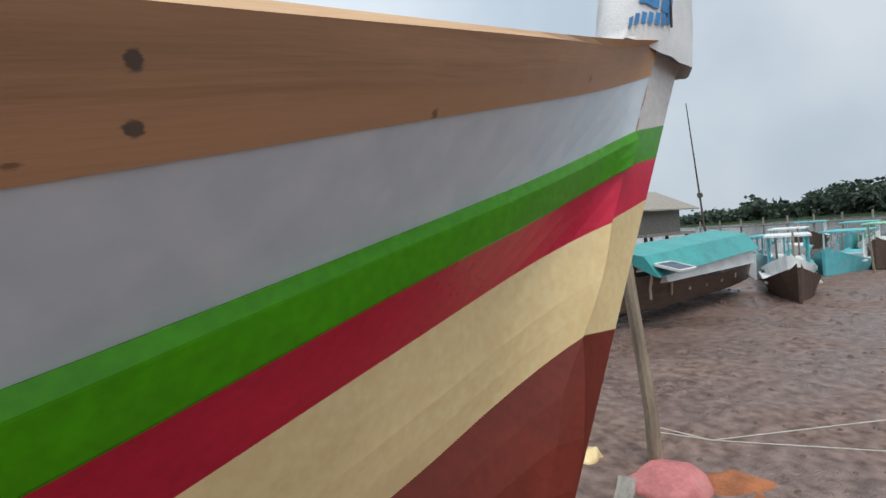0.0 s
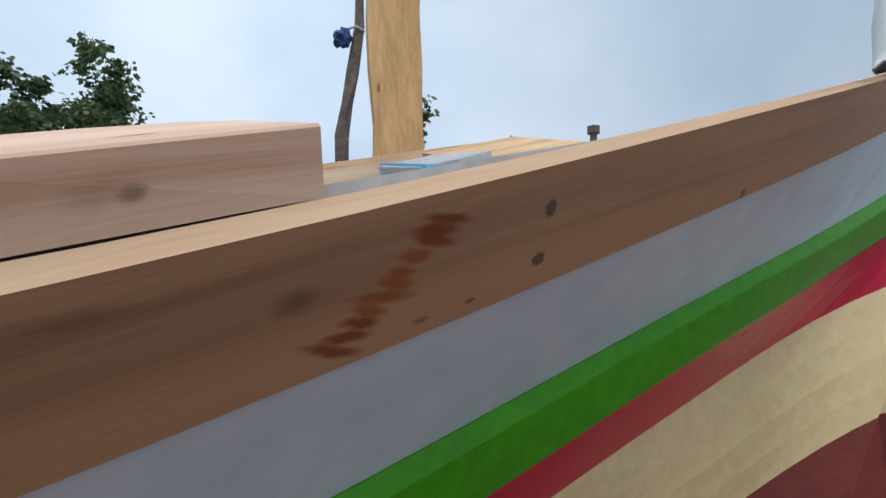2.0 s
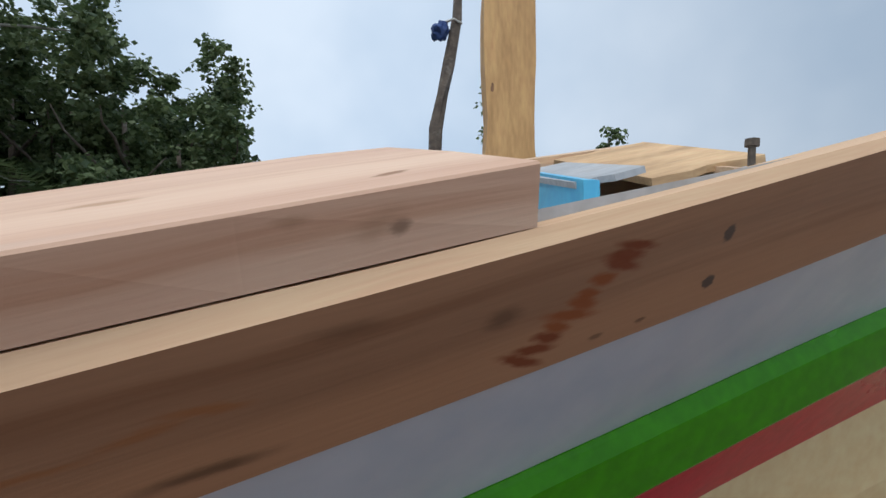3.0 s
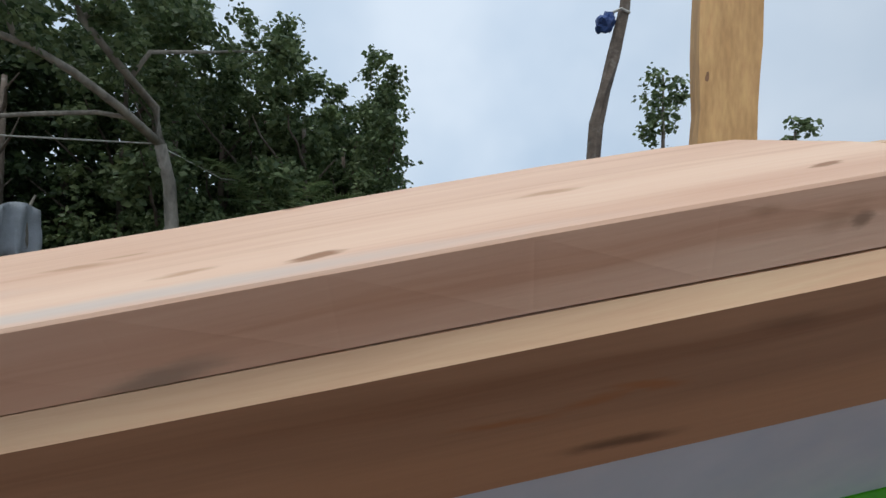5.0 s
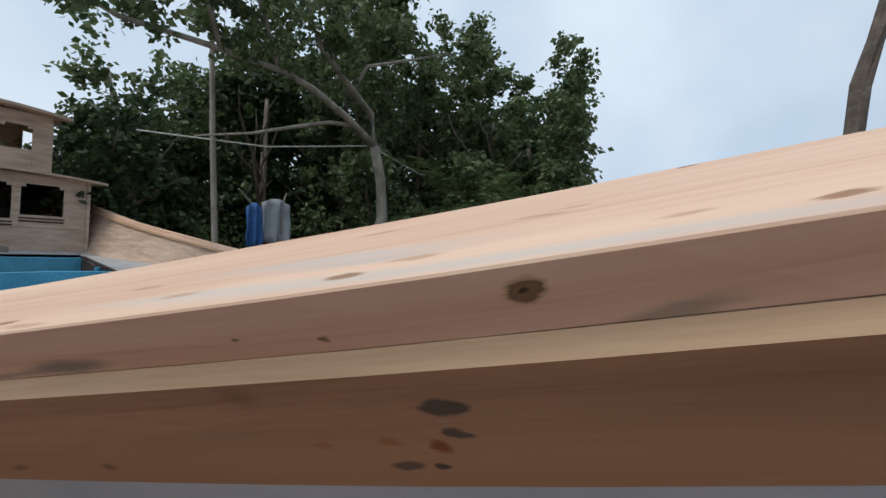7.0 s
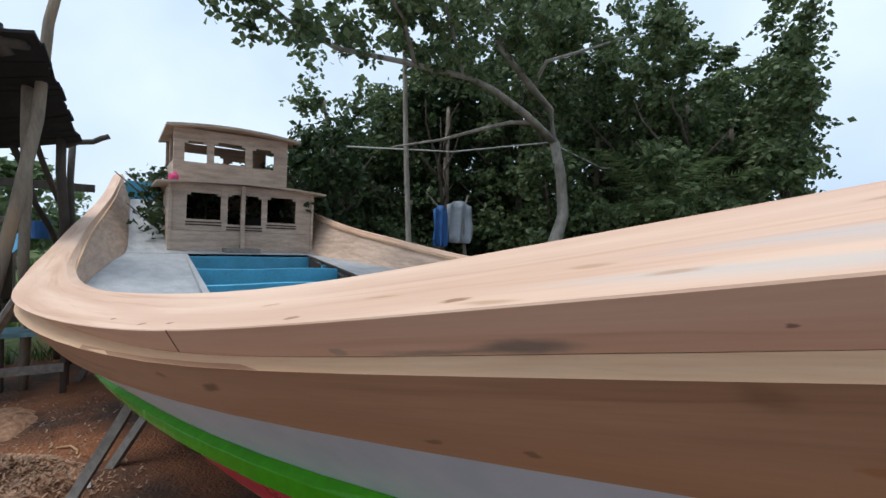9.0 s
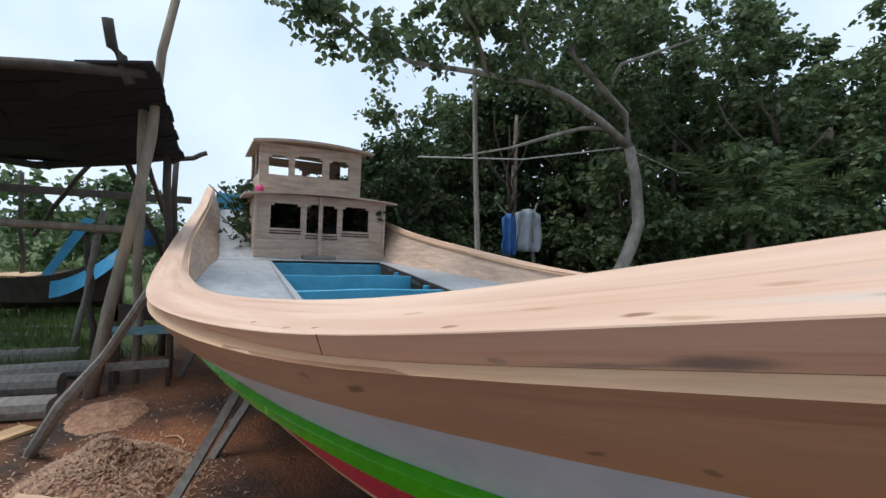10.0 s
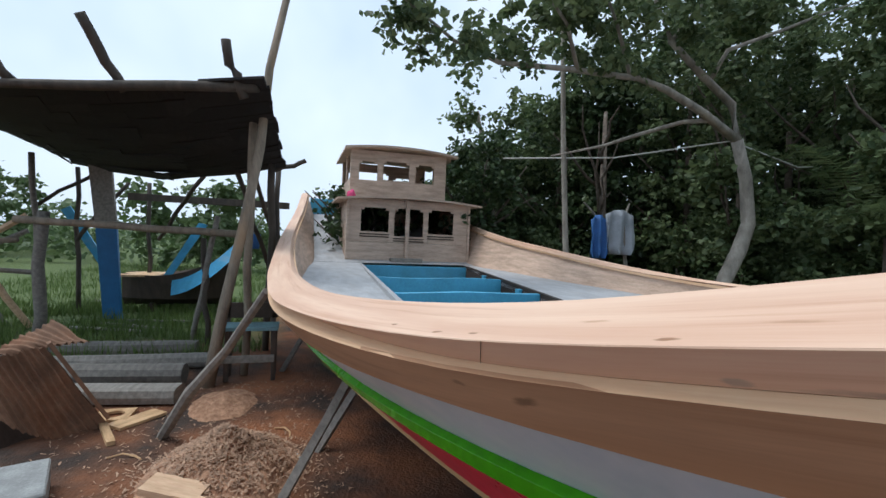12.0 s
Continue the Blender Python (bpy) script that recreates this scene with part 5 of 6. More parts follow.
for k in range(11):
    a = k * 2 * math.pi / 11
    part("frond", frond_mesh((0, 0.1, 2.6), (2.2 * math.cos(a), 2.2 * math.sin(a), 3.6 + 0.9 * math.sin(k * 1.9)), 0.35, k), M_LEAF, palm)

# thin trunk with a blue bag, and small trees against the sky
tk = thing("dead_trunk", "thin knotty dead trunk with a blue bag tied on", "tree trunk", (-2.61, 5.1, 0))
part("trunk", tube([(0, 0, -0.1), (-0.05, 0, 1.8), (0.1, 0, 3.64), (0.13, 0, 4.1), (0.23, 0, 4.59), (0.33, 0, 5.04), (0.46, 0, 5.71), (0.5, 0, 6.6)], [0.11, 0.10, 0.085, 0.095, 0.08, 0.088, 0.072, 0.05], 9, 0.2, 6), M_DBARK, tk)
M_BAG = mat("dark_blue_cloth", (0.03, 0.07, 0.22), 0.7, 0.3, 8, 0.3)
bm = bmesh.new()
bmesh.ops.create_icosphere(bm, subdivisions=3, radius=0.13)
for v in bm.verts:
    v.co = v.co * (1 + 0.5 * noise.noise(v.co * 14)) + Vector((0.22, -0.05, 5.5))
    v.co.z += 0.04 * noise.noise(v.co * 9)
part("blue_bag", bm, M_BAG, tk, "crumpled blue bag")
part("string", tube([(0.28, -0.09, 5.62), (0.40, -0.10, 5.66), (0.52, -0.05, 5.62)], 0.018, 6), M_ROPE, tk)
tree("small sparse tree against the sky", (-0.7, 9.0, 0), [([(-0.7, 9, -0.1), (-0.75, 9, 3), (-0.82, 9, 6.3)], [0.09, 0.06, 0.02])], [((-0.8 + rng.uniform(-0.45, 0.45), 9 + rng.uniform(-0.4, 0.4), 4.2 + 2.2 * rng.random()), (0.24, 0.24, 0.2)) for i in range(22)], 45, 0.12, M_DBARK, M_LEAF, 131)
tree("small tree top far off against the sky", (3.0, 12.0, 0), [([(3, 12, -0.1), (3, 12, 5.9)], [0.09, 0.03])], [((3 + rng.uniform(-0.5, 0.5), 12 + rng.uniform(-0.4, 0.4), 5.2 + 0.9 * rng.random()), (0.25, 0.25, 0.2)) for i in range(14)], 45, 0.13, M_DBARK, M_LEAF, 132)
tree("low tree far off against the sky", (0.8, 12.5, 0), [([(0.8, 12.5, -0.1), (0.8, 12.5, 5.0)], [0.09, 0.03])], [((0.8 + rng.uniform(-0.7, 0.7), 12.5, 4.4 + 0.8 * rng.random()), (0.25, 0.25, 0.2)) for i in range(14)], 45, 0.13, M_DBARK, M_LEAF, 133)

# cloth hung on a stick, and the line across the thicket
M_CLOTHB = mat("blue_plastic_cloth", (0.05, 0.17, 0.45), 0.6, 0.25, 4, 0.3)
M_CLOTHG = mat("grey_plastic_cloth", (0.42, 0.46, 0.50), 0.6, 0.2, 4, 0.3)
hang = thing("hanging_cloth", "blue and grey plastic sheets hung on a forked stick", "cloth", (-13.1, 5.08, 0))
part("stick", tube([(0, 0.75, -0.1), (0, 0.45, 1.6), (0.02, 0.3, 2.7), (0, 0.48, 3.15)], [0.06, 0.05, 0.04, 0.02], 7, 0.1), M_BARK, hang)
part("stick", tube([(0, -0.8, 3.1), (0, -0.4, 2.75), (0, 0.4, 2.6)], [0.02, 0.03, 0.03], 6, 0.1), M_BARK, hang)
for y0, y1, zt, zb, mt, lb in ((-0.65, -0.22, 2.7, 1.8, M_CLOTHB, "blue sheet"), (-0.25, 0.52, 2.85, 1.9, M_CLOTHG, "grey sheet")):
    rows = []
    for i in range(11):
        f = i / 10
        ring, back = [], []
        for j in range(7):
            g = j / 6
            y = y0 + (y1 - y0) * (f if g < 0.9 else 0.08 + 0.84 * f)
            x = 0.10 + 0.09 * math.sin(f * 13 + g * 2) * (0.4 + g) + 0.03 * noise.noise((f * 5, g * 5, y0))
            z = zt + (zb - zt) * g + 0.12 * math.sin(f * 3.1) * (1 - g)
            ring.append((x, y, z))
            back.append((x - 0.012, y, z))
        rows.append(ring + back[::-1])
    part("sheet", strip_solid(rows), mt, hang, lb, True)
line = thing("cord_line", "pale cord strung between the trees", "cord")
part("cord", tube([(-13, 2.12, 3.9), (-12, 4.2, 3.95), (-11.05, 6.3, 4.34), (-11.3, 8.6, 4.05), (-11.5, 11.5, 4.36)], 0.016, 5), M_ROPE, line)

# ---- yard beside the boat ----
stool = thing("work_stool", "rough wooden work stool with a pale blue seat", "stool", (-10.75, -2.68, 0))
M_OLDBLUE = mat("worn_pale_blue_paint", (0.20, 0.36, 0.40), 0.7, 0.3, 6, 0.2, stain=(0.25, 0.2, 0.16), stain_amt=0.7)
M_DWOOD = mat("dark_old_wood", (0.09, 0.065, 0.05), 0.85, 0.35, 5, 0.3, stretch=(1, 1, 0.4))
part("seat", box((-0.22, -0.36, 0.69), (0.22, 0.38, 0.74)), M_OLDBLUE, stool)
for x in (-0.17, 0.15):
    for y in (-0.30, 0.30):
        part("leg", box((x, y, 0), (x + 0.06, y + 0.06, 0.69)), M_DWOOD, stool)
part("stretcher", box((0.21, -0.34, 0.26), (0.24, 0.34, 0.36)), M_GREYWOOD, stool)
part("back_rail", box((-0.26, -0.36, 0.80), (-0.22, 0.36, 1.02)), M_DWOOD, stool)
for y in (-0.33, 0.28):
    part("back_post", box((-0.27, y, 0.0), (-0.22, y + 0.05, 1.08)), M_DWOOD, stool)

prop_src = thing("hull_prop", "slanted wooden prop under the hull", "prop", group="hull props")
part("timber", tube([(0, -0.25, -0.02), (-0.15, 0.12, 0.6), (-0.32, 0.5, 1.28)], 0.045, 4, 0.05), M_GREYWOOD, prop_src)
prop_src.location = (-7.35, -1.93, 0)
copy_thing(prop_src, pose(-8.15, -1.62, 0, 0, 0, -12))
copy_thing(prop_src, pose(-11.0, -2.0, 0, 0, 0, 4))
copy_thing(prop_src, pose(-4.6, -1.05, -0.05, 0, 0, 10))
copy_thing(prop_src, pose(-7.0, 1.95, 0, 0, 0, 180))
copy_thing(prop_src, pose(-11.0, 2.05, 0, 0, 0, 184))
for x in (-15.2, -11.5, -7.8, -4.2, -2.0):
    tagged(part("keel_block", box((x - 0.2, -0.35, gz(x, 0) - 0.05), (x + 0.2, 0.35, 0.23)), M_DWOOD), "dark wooden block under the keel", "block", "keel blocks")
part("rail_brace", tube([(-8.83, -3.28, 0.0), (-8.4, -2.98, 0.55), (-7.9, -2.62, 1.05), (-7.35, -2.30, 1.60)], [0.05, 0.05, 0.035, 0.03], 7, 0.08), M_GREYWOOD)
tagged(bpy.data.objects["rail_brace"], "long weathered pole leaning against the rail", "pole")

# sawdust heap
heap_m = mat("sawdust_shavings", (0.46, 0.27, 0.165), 0.95, 0.35, 9, 0.9, fine=70, col2=(0.29, 0.15, 0.085))
hv, hf = [], []
N = 44
for i in range(N):
    for j in range(N):
        x, y = -1 + 2 * i / (N - 1), -1 + 2 * j / (N - 1)
        r = math.hypot(x, y)
        h = 0.40 * max(0, 1 - r)**0.9 * (1 + 0.35 * noise.noise((x * 3, y * 3, 1))) + 0.02 * noise.noise((x * 14, y * 14, 2)) - 0.03
        hv.append((x * 0.95, y * 0.85, h))
hf = [(i * N + j, (i + 1) * N + j, (i + 1) * N + j + 1, i * N + j + 1) for i in range(N - 1) for j in range(N - 1)]
for nm, lb, at, sc in (("sawdust_heap", "heap of pale sawdust and wood shavings on the ground", (-7.95, -2.6, 0.0), (0.82, 0.80, 1.0)), ("sawdust_heap", "low spread of sawdust beside the pole foot", (-9.7, -2.85, -0.03), (0.72, 0.55, 0.36))):
    ob = part(nm, (hv, hf), heap_m, None, "", False)
    ob.location, ob.scale = at, sc
    tagged(ob, lb, "sawdust", "sawdust heaps")
rng = random.Random(21)
cv, cf = [], []
for i in range(5200):
    f = rng.random()
    x, y = (rng.gauss(-7.95, 0.34), rng.gauss(-2.6, 0.3)) if f < 0.75 else (rng.uniform(-10.5, -6.5), rng.uniform(-4.2, -1.6))
    u, v = (x + 7.95) / 0.78, (y + 2.6) / 0.68
    r = min(1, math.hypot(u, v))
    z = max(gz(x, y), 0.40 * max(0, 1 - r)**0.9 * (1 + 0.35 * noise.noise((u * 3, v * 3, 1))) - 0.02) + 0.006
    a, l, w = rng.uniform(0, 6.28), rng.uniform(0.006, 0.024), rng.uniform(0.003, 0.008)
    dx, dy = math.cos(a), math.sin(a)
    b0 = len(cv)
    t = rng.uniform(0, 0.02)
    cv += [(x - dx * l - dy * w, y - dy * l + dx * w, z), (x + dx * l - dy * w, y + dy * l + dx * w, z + t), (x + dx * l + dy * w, y + dy * l - dx * w, z + t), (x - dx * l + dy * w, y - dy * l - dx * w, z)]
    cf.append((b0, b0 + 1, b0 + 2, b0 + 3))
tagged(part("wood_shavings", (cv, cf), mat("pale_shavings", (0.50, 0.33, 0.22), 0.9, 0.4, 20, 0.2)), "curled pale wood shavings scattered on the earth", "shavings", kind="stuff")

# logs
for i, (x0, y0, x1, y1, h, w, lb) in enumerate([(-12.3, -5.6, -12.2, -3.6, 0.22, 0.30, "thick grey squared log"), (-11.4, -5.3, -11.35, -3.2, 0.22, 0.26, "round weathered grey log"), (-10.85, -5.1, -10.6, -3.45, 0.26, 0.28, "round dark grey log"), (-10.1, -4.85, -9.85, -3.35, 0.20, 0.34, "flat split grey log")]):
    lg = thing("log", lb + " lying beside the shed", "log", ((x0 + x1) / 2, (y0 + y1) / 2, 0), "stacked logs")
    L = math.hypot(x1 - x0, y1 - y0) / 2
    rows = []
    for k in range(9):
        y = -L + 2 * L * k / 8
        ring = []
        for q in range(10):
            a = q * 2 * math.pi / 10
            e = 0.55 if i in (0, 3) else 1.0
            cx = math.copysign(abs(math.cos(a))**e, math.cos(a)) * w / 2
            cz = math.copysign(abs(math.sin(a))**e, math.sin(a)) * h / 2
            kk = 1 + 0.07 * noise.noise((cx * 9 + i, y * 2, cz * 9))
            ring.append((cx * kk, y, h / 2 + cz * kk))
        rows.append(ring)
    part("log_body", strip_solid(rows), M_GREYWOOD, lg)
    lg.rotation_euler = (0, 0, -math.atan2(x1 - x0, y1 - y0))
board("offcut_board", "pale offcut board lying on the earth", (-9.3, -3.62, 0.01), (0.5, 0.22, 0.03), -40, seed=31, material=M_PATCHW)
board("offcut_board", "narrow pale offcut lying on the earth", (-8.95, -3.78, 0.01), (0.55, 0.07, 0.04), 25, seed=32, material=M_PATCHW)
cut = thing("cutout_board", "small pale board with a round hole cut in it", "board", (-9.45, -3.88, 0.012))
rows = []
for k in range(17):
    a = 2 * math.pi * k / 16
    sq = 0.17 / max(abs(math.cos(a)), abs(math.sin(a)))
    rows.append([(0.10 * math.cos(a), 0.10 * math.sin(a), 0), (sq * math.cos(a), sq * math.sin(a), 0), (sq * math.cos(a), sq * math.sin(a), 0.03), (0.10 * math.cos(a), 0.10 * math.sin(a), 0.03)])
part("board", strip_solid(rows), M_PATCHW, cut)
board("offcut_board", "fresh thick offcut resting on the sawdust", (-7.5, -2.88, 0.12), (0.42, 0.20, 0.05), 70, 6, 8, M_PALE, seed=33)
board("offcut_board", "fresh thin offcut resting on the sawdust", (-7.32, -2.72, 0.10), (0.34, 0.14, 0.03), 50, 6, 0, M_PALE, seed=34)
beam = thing("concrete_beam", "short grey concrete beam lying on the earth", "concrete beam", (-7.68, -3.95, 0))
part("body", box((-0.32, -0.22, -0.02), (0.30, 0.22, 0.22), pose(0, 0, 0, 0, 0, 20), 0.012), mat("grey_concrete", (0.32, 0.33, 0.32), 0.9, 0.25, 6, 0.4, fine=50), beam)
tape = thing("plastic_strip", "white plastic strip lying on the dark earth", "plastic strip", (-8.15, -2.06, 0.03))
part("strip", strip_solid([[(x, 0.06 * math.sin(x * 5) + 0.03, 0.02 * math.sin(x * 9)), (x, 0.06 * math.sin(x * 5) - 0.02, 0.01), (x, 0.06 * math.sin(x * 5) - 0.02, 0.004), (x, 0.06 * math.sin(x * 5) + 0.03, 0.015 * math.sin(x * 9))] for x in np.linspace(-0.25, 0.3, 12)]), M_WHITE, tape)
for p, rz in (((-8.7, -2.15), 40), ((-7.9, -2.2), 10), ((-8.4, -3.45), 80), ((-7.5, -2.25), 60)):
    s = part("wood_curl", tube([(-0.16, 0, 0.01), (-0.05, 0.04, 0.03), (0.06, 0.02, 0.015), (0.14, -0.05, 0.02)], 0.009, 5), M_PATCHW)
    s.matrix_world = pose(p[0], p[1], gz(*p), 0, 0, rz)
    tagged(s, "long pale wood curl on the ground", "wood curl", "wood curls")


def corrugated(name, label, corners, sag, l, w, material, seed):
    """A corrugated sheet hung between four corners (two of its top edge, two of its foot), ridges from top to foot, with torn ends."""
    rg = random.Random(seed)
    a, b, c, d = (Vector(p) for p in corners)
    o = (a + b + c + d) / 4
    up_ = (b - a).cross(c - a).normalized()
    n = int(w / 0.0095)
    vs = []
    for j in range(11):
        for i in range(n + 1):
            f, g = i / n, j / 10 + (rg.uniform(-0.03, 0.03) if j in (0, 10) else 0)
            p = a.lerp(b, f).lerp(c.lerp(d, f), g) + Vector(sag) * (4 * f * (1 - f) * max(0, g))
            p += up_ * (0.016 * math.sin(f * w / 0.076 * 2 * math.pi) + 0.05 * noise.noise((f * 2, g * 2, seed)))
            vs.append(tuple(p - o))
    m = len(vs)
    vs += [tuple(Vector(p) - up_ * 0.004) for p in vs]
    fs = [(j * (n + 1) + i, j * (n + 1) + i + 1, (j + 1) * (n + 1) + i + 1, (j + 1) * (n + 1) + i) for j in range(10) for i in range(n)]
    fs += [tuple(m + k for k in reversed(f)) for f in list(fs)]
    ob = part(name, (vs, fs), material, None, "", True)
    ob.location = o
    return tagged(ob, label, "metal sheet", "roofing sheets")


corrugated("roofing_sheet", "rusty corrugated roofing sheet leaning over a heap", ((-8.97, -4.32, 0.90), (-8.45, -4.68, 0.82), (-9.22, -3.86, 0.02), (-8.35, -4.36, 0.46)), (-0.19, -0.07, -0.24), 1.0, 0.85, M_RUST, 3)
corrugated("roofing_sheet", "bent rusty corrugated roofing sheet on top of the heap", ((-9.40, -4.42, 1.06), (-8.82, -4.66, 0.86), (-9.22, -4.04, 0.86), (-8.86, -4.40, 0.80)), (0, 0, 0.05), 0.7, 0.62, M_RUST, 7)
lump("scrap_heap", "dark heap of scrap under the roofing sheets", "scrap heap", (-9.2, -4.75, 0), (0.42, 0.42, 0.72), M_DWOOD, 12, 0.4)
board("rotten_plank", "rotten brown plank lying on the roofing sheets", (-9.08, -4.08, 0.50), (0.95, 0.10, 0.035), 120, 0, 60, M_RUST, seed=41)

# ---- open shed of poles with a black roof ----
shed = thing("pole_shed", "open pole shed with a sagging black board roof", "shed", (-13.0, -5.0, 0))
SO = Vector((-13.0, -5.0, 0))


def shed_pole(name, a, b, r, seed, m=M_DPOLE, n=5, amp=0.05):
    part(name, tube(crooked(Vector(a) - SO, Vector(b) - SO, n, amp, seed), r, 7, 0.08, seed), m, shed, "", True)


shed_pole("corner_pole", (-10.42, -3.15, -0.05), (-10.4, -2.33, 5.3), [0.085, 0.075, 0.07, 0.065, 0.055, 0.045], 1, M_POLE, 5, 0.06)
shed_pole("roof_post", (-10.9, -2.75, 0), (-10.6, -2.72, 3.85), 0.055, 2, M_POLE)
shed_pole("roof_post", (-12.3, -2.55, 0), (-12.2, -2.55, 3.4), 0.06, 3)
shed_pole("roof_post", (-11.9, -2.4, 0), (-12.6, -2.45, 3.3), 0.045, 4)
shed_pole("roof_post", (-15.6, -7.2, 0), (-15.4, -7.35, 3.5), 0.055, 5, M_GREYWOOD)
shed_pole("roof_post", (-17.2, -5.6, 0), (-17.2, -5.7, 3.2), 0.05, 6)
shed_pole("roof_post", (-16.6, -6.9, 0), (-16.6, -7.0, 3.4), 0.05, 7)
shed_pole("brace", (-15.5, -7.3, 2.4), (-16.1, -6.4, 3.3), 0.04, 8)
shed_pole("brace", (-16.4, -6.9, 1.7), (-16.4, -5.9, 3.1), 0.045, 9)
shed_pole("brace", (-16.2, -5.2, 1.8), (-14.2, -3.9, 3.2), 0.045, 10)
shed_pole("brace", (-14.0, -2.5, 1.0), (-12.9, -3.2, 3.2), 0.045, 11)
shed_pole("brace", (-14.2, -2.45, 1.4), (-12.4, -2.9, 3.3), 0.04, 12)
shed_pole("handrail", (-13.3, -6.6, 2.1), (-12.6, -3.05, 2.0), 0.065, 13, M_POLE)
shed_pole("handrail", (-13.4, -6.6, 1.75), (-14.0, -9.5, 1.5), 0.05, 14, M_POLE)
shed_pole("rail_post", (-13.3, -6.25, 0), (-13.3, -6.2, 2.25), 0.09, 15, M_GREYWOOD)
shed_pole("rail_post", (-13.1, -3.85, 0), (-12.8, -3.45, 2.3), 0.05, 16, M_GREYWOOD)
shed_pole("rail_post", (-12.9, -3.55, 0), (-13.0, -3.7, 1.9), 0.05, 17, M_DPOLE)
shed_pole("rafter", (-11.6, -7.4, 3.75), (-9.6, -2.6, 3.72), 0.06, 18)
shed_pole("rafter", (-10.5, -4.2, 3.72), (-10.1, -4.55, 4.45), 0.06, 19)
shed_pole("rafter", (-10.9, -5.5, 3.75), (-10.6, -5.95, 4.3), 0.06, 20)
shed_pole("rafter", (-9.7, -2.75, 3.6), (-9.55, -2.95, 4.2), 0.055, 21)
shed_pole("rafter", (-12.4, -2.6, 3.1), (-12.3, -2.0, 3.35), 0.04, 22)
part("tie_board", box(Vector((-16.1, -5.8, 2.68)) - SO, Vector((-16.0, -2.3, 2.84)) - SO), M_DPOLE, shed)
# roof boards from the front edge back, overlapping like shingles
rng = random.Random(8)
FR, FL, BR, BL = Vector((-9.4, -2.5, 3.74)), Vector((-12.7, -8.3, 3.78)), Vector((-12.1, -2.35, 3.21)), Vector((-18.96, -9.65, 4.7))
for i in range(17):
    f0, f1 = i / 17, (i + 1.9) / 17
    cut0 = 0
    while cut0 < 1:
        cut1 = min(1, cut0 + rng.uniform(0.10, 0.24))
        if cut1 > 0.93:
            cut1 = 1 + rng.uniform(-0.01, 0.02)
        pts = []
        for f, g in ((f0, cut0), (f0, cut1), (f1, cut1), (f1, cut0)):
            back = BR.lerp(BL, g)
            back.z = float(np.interp(g, [0, 0.08, 0.17, 0.26, 0.37, 0.5, 0.65, 0.82, 1], [3.21, 3.13, 3.06, 2.94, 3.14, 3.26, 3.46, 4.08, 4.7]))
            p = FR.lerp(FL, g).lerp(back, min(f, 1.04))
            sag = -0.12 * math.sin(math.pi * g) * math.sin(math.pi * min(1, f))
            pts.append(p - SO + Vector((rng.uniform(-0.04, 0.04), rng.uniform(-0.03, 0.03), sag + 0.03 * rng.random())))
        upv = Vector((0, 0, 0.03))
        bm = bmesh.new()
        v = [bm.verts.new(p) for p in pts] + [bm.verts.new(p + upv) for p in pts]
        for q in ((3, 2, 1, 0), (4, 5, 6, 7), (0, 1, 5, 4), (1, 2, 6, 5), (2, 3, 7, 6), (3, 0, 4, 7)):
            bm.faces.new([v[k] for k in q])
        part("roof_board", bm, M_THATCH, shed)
        cut0 = cut1 - 0.006 if cut1 < 1 else 1.1
blue_drum = thing("blue_bucket", "blue plastic bucket hung on the shed pole", "bucket", (-14.0, -2.95, 1.72))
part("body", tube([(0, 0, 0), (0, 0, 0.3)], [0.12, 0.15], 12), M_CLOTHB, blue_drum)
part("hanger", tube([(0, 0.0, 0.3), (0.3, 0.3, 0.9), (0.5, 0.35, 1.3)], 0.008, 5), M_ROPE, blue_drum)

# boat under construction in the shed
M_BRIGHTBLUE = mat("bright_blue_paint", (0.07, 0.40, 0.68), 0.5, 0.2, 4, 0.15, stain=(0.3, 0.35, 0.38), stain_amt=0.5)
small = thing("small_boat", "small half-built boat with blue planks standing in the shed", "boat", (-17.0, -4.9, 0))
rows = []
for i in range(11):
    f = i / 10
    y = -1.2 + 2.4 * f
    w = 0.75 * (1 - 0.7 * abs(2 * f - 1)**2)
    zt = 0.85 + 0.75 * f**3 + 0.1 * (1 - f)**2
    rows.append([(w, y, zt), (w * 0.75, y, 0.35), (0, y, 0.15), (-w * 0.75, y, 0.35), (-w, y, zt), (-w * 0.9, y, zt), (0, y, 0.25), (w * 0.9, y, zt)])
part("hull", strip_solid(rows), M_DWOOD, small, "brown planked hull")
rows = []
for i in range(9):
    f = i / 8
    y = 0.0 + 1.35 * f
    z = 0.78 + 0.95 * f**1.6
    rows.append([(0.85 - 0.1 * f, y, z - 0.30), (0.87 - 0.1 * f, y, z - 0.30), (0.80 - 0.25 * f, y, z + 0.05), (0.78 - 0.25 * f, y, z + 0.05)])
part("side_plank", strip_solid(rows), M_BRIGHTBLUE, small, "curved blue side plank")
part("thwart", box((-0.5, -1.2, 0.88), (0.6, -0.35, 0.93)), M_PATCHW, small)
part("upright_plank", strip_solid([[(0.1, -0.35, 0.85), (0.1, -0.2, 0.80), (0.16, -0.2, 0.80), (0.16, -0.35, 0.85)], [(0.1, 0.42, 2.25), (0.1, 0.62, 2.2), (0.16, 0.62, 2.2), (0.16, 0.42, 2.25)]]), M_BRIGHTBLUE, small, "slanted blue plank")
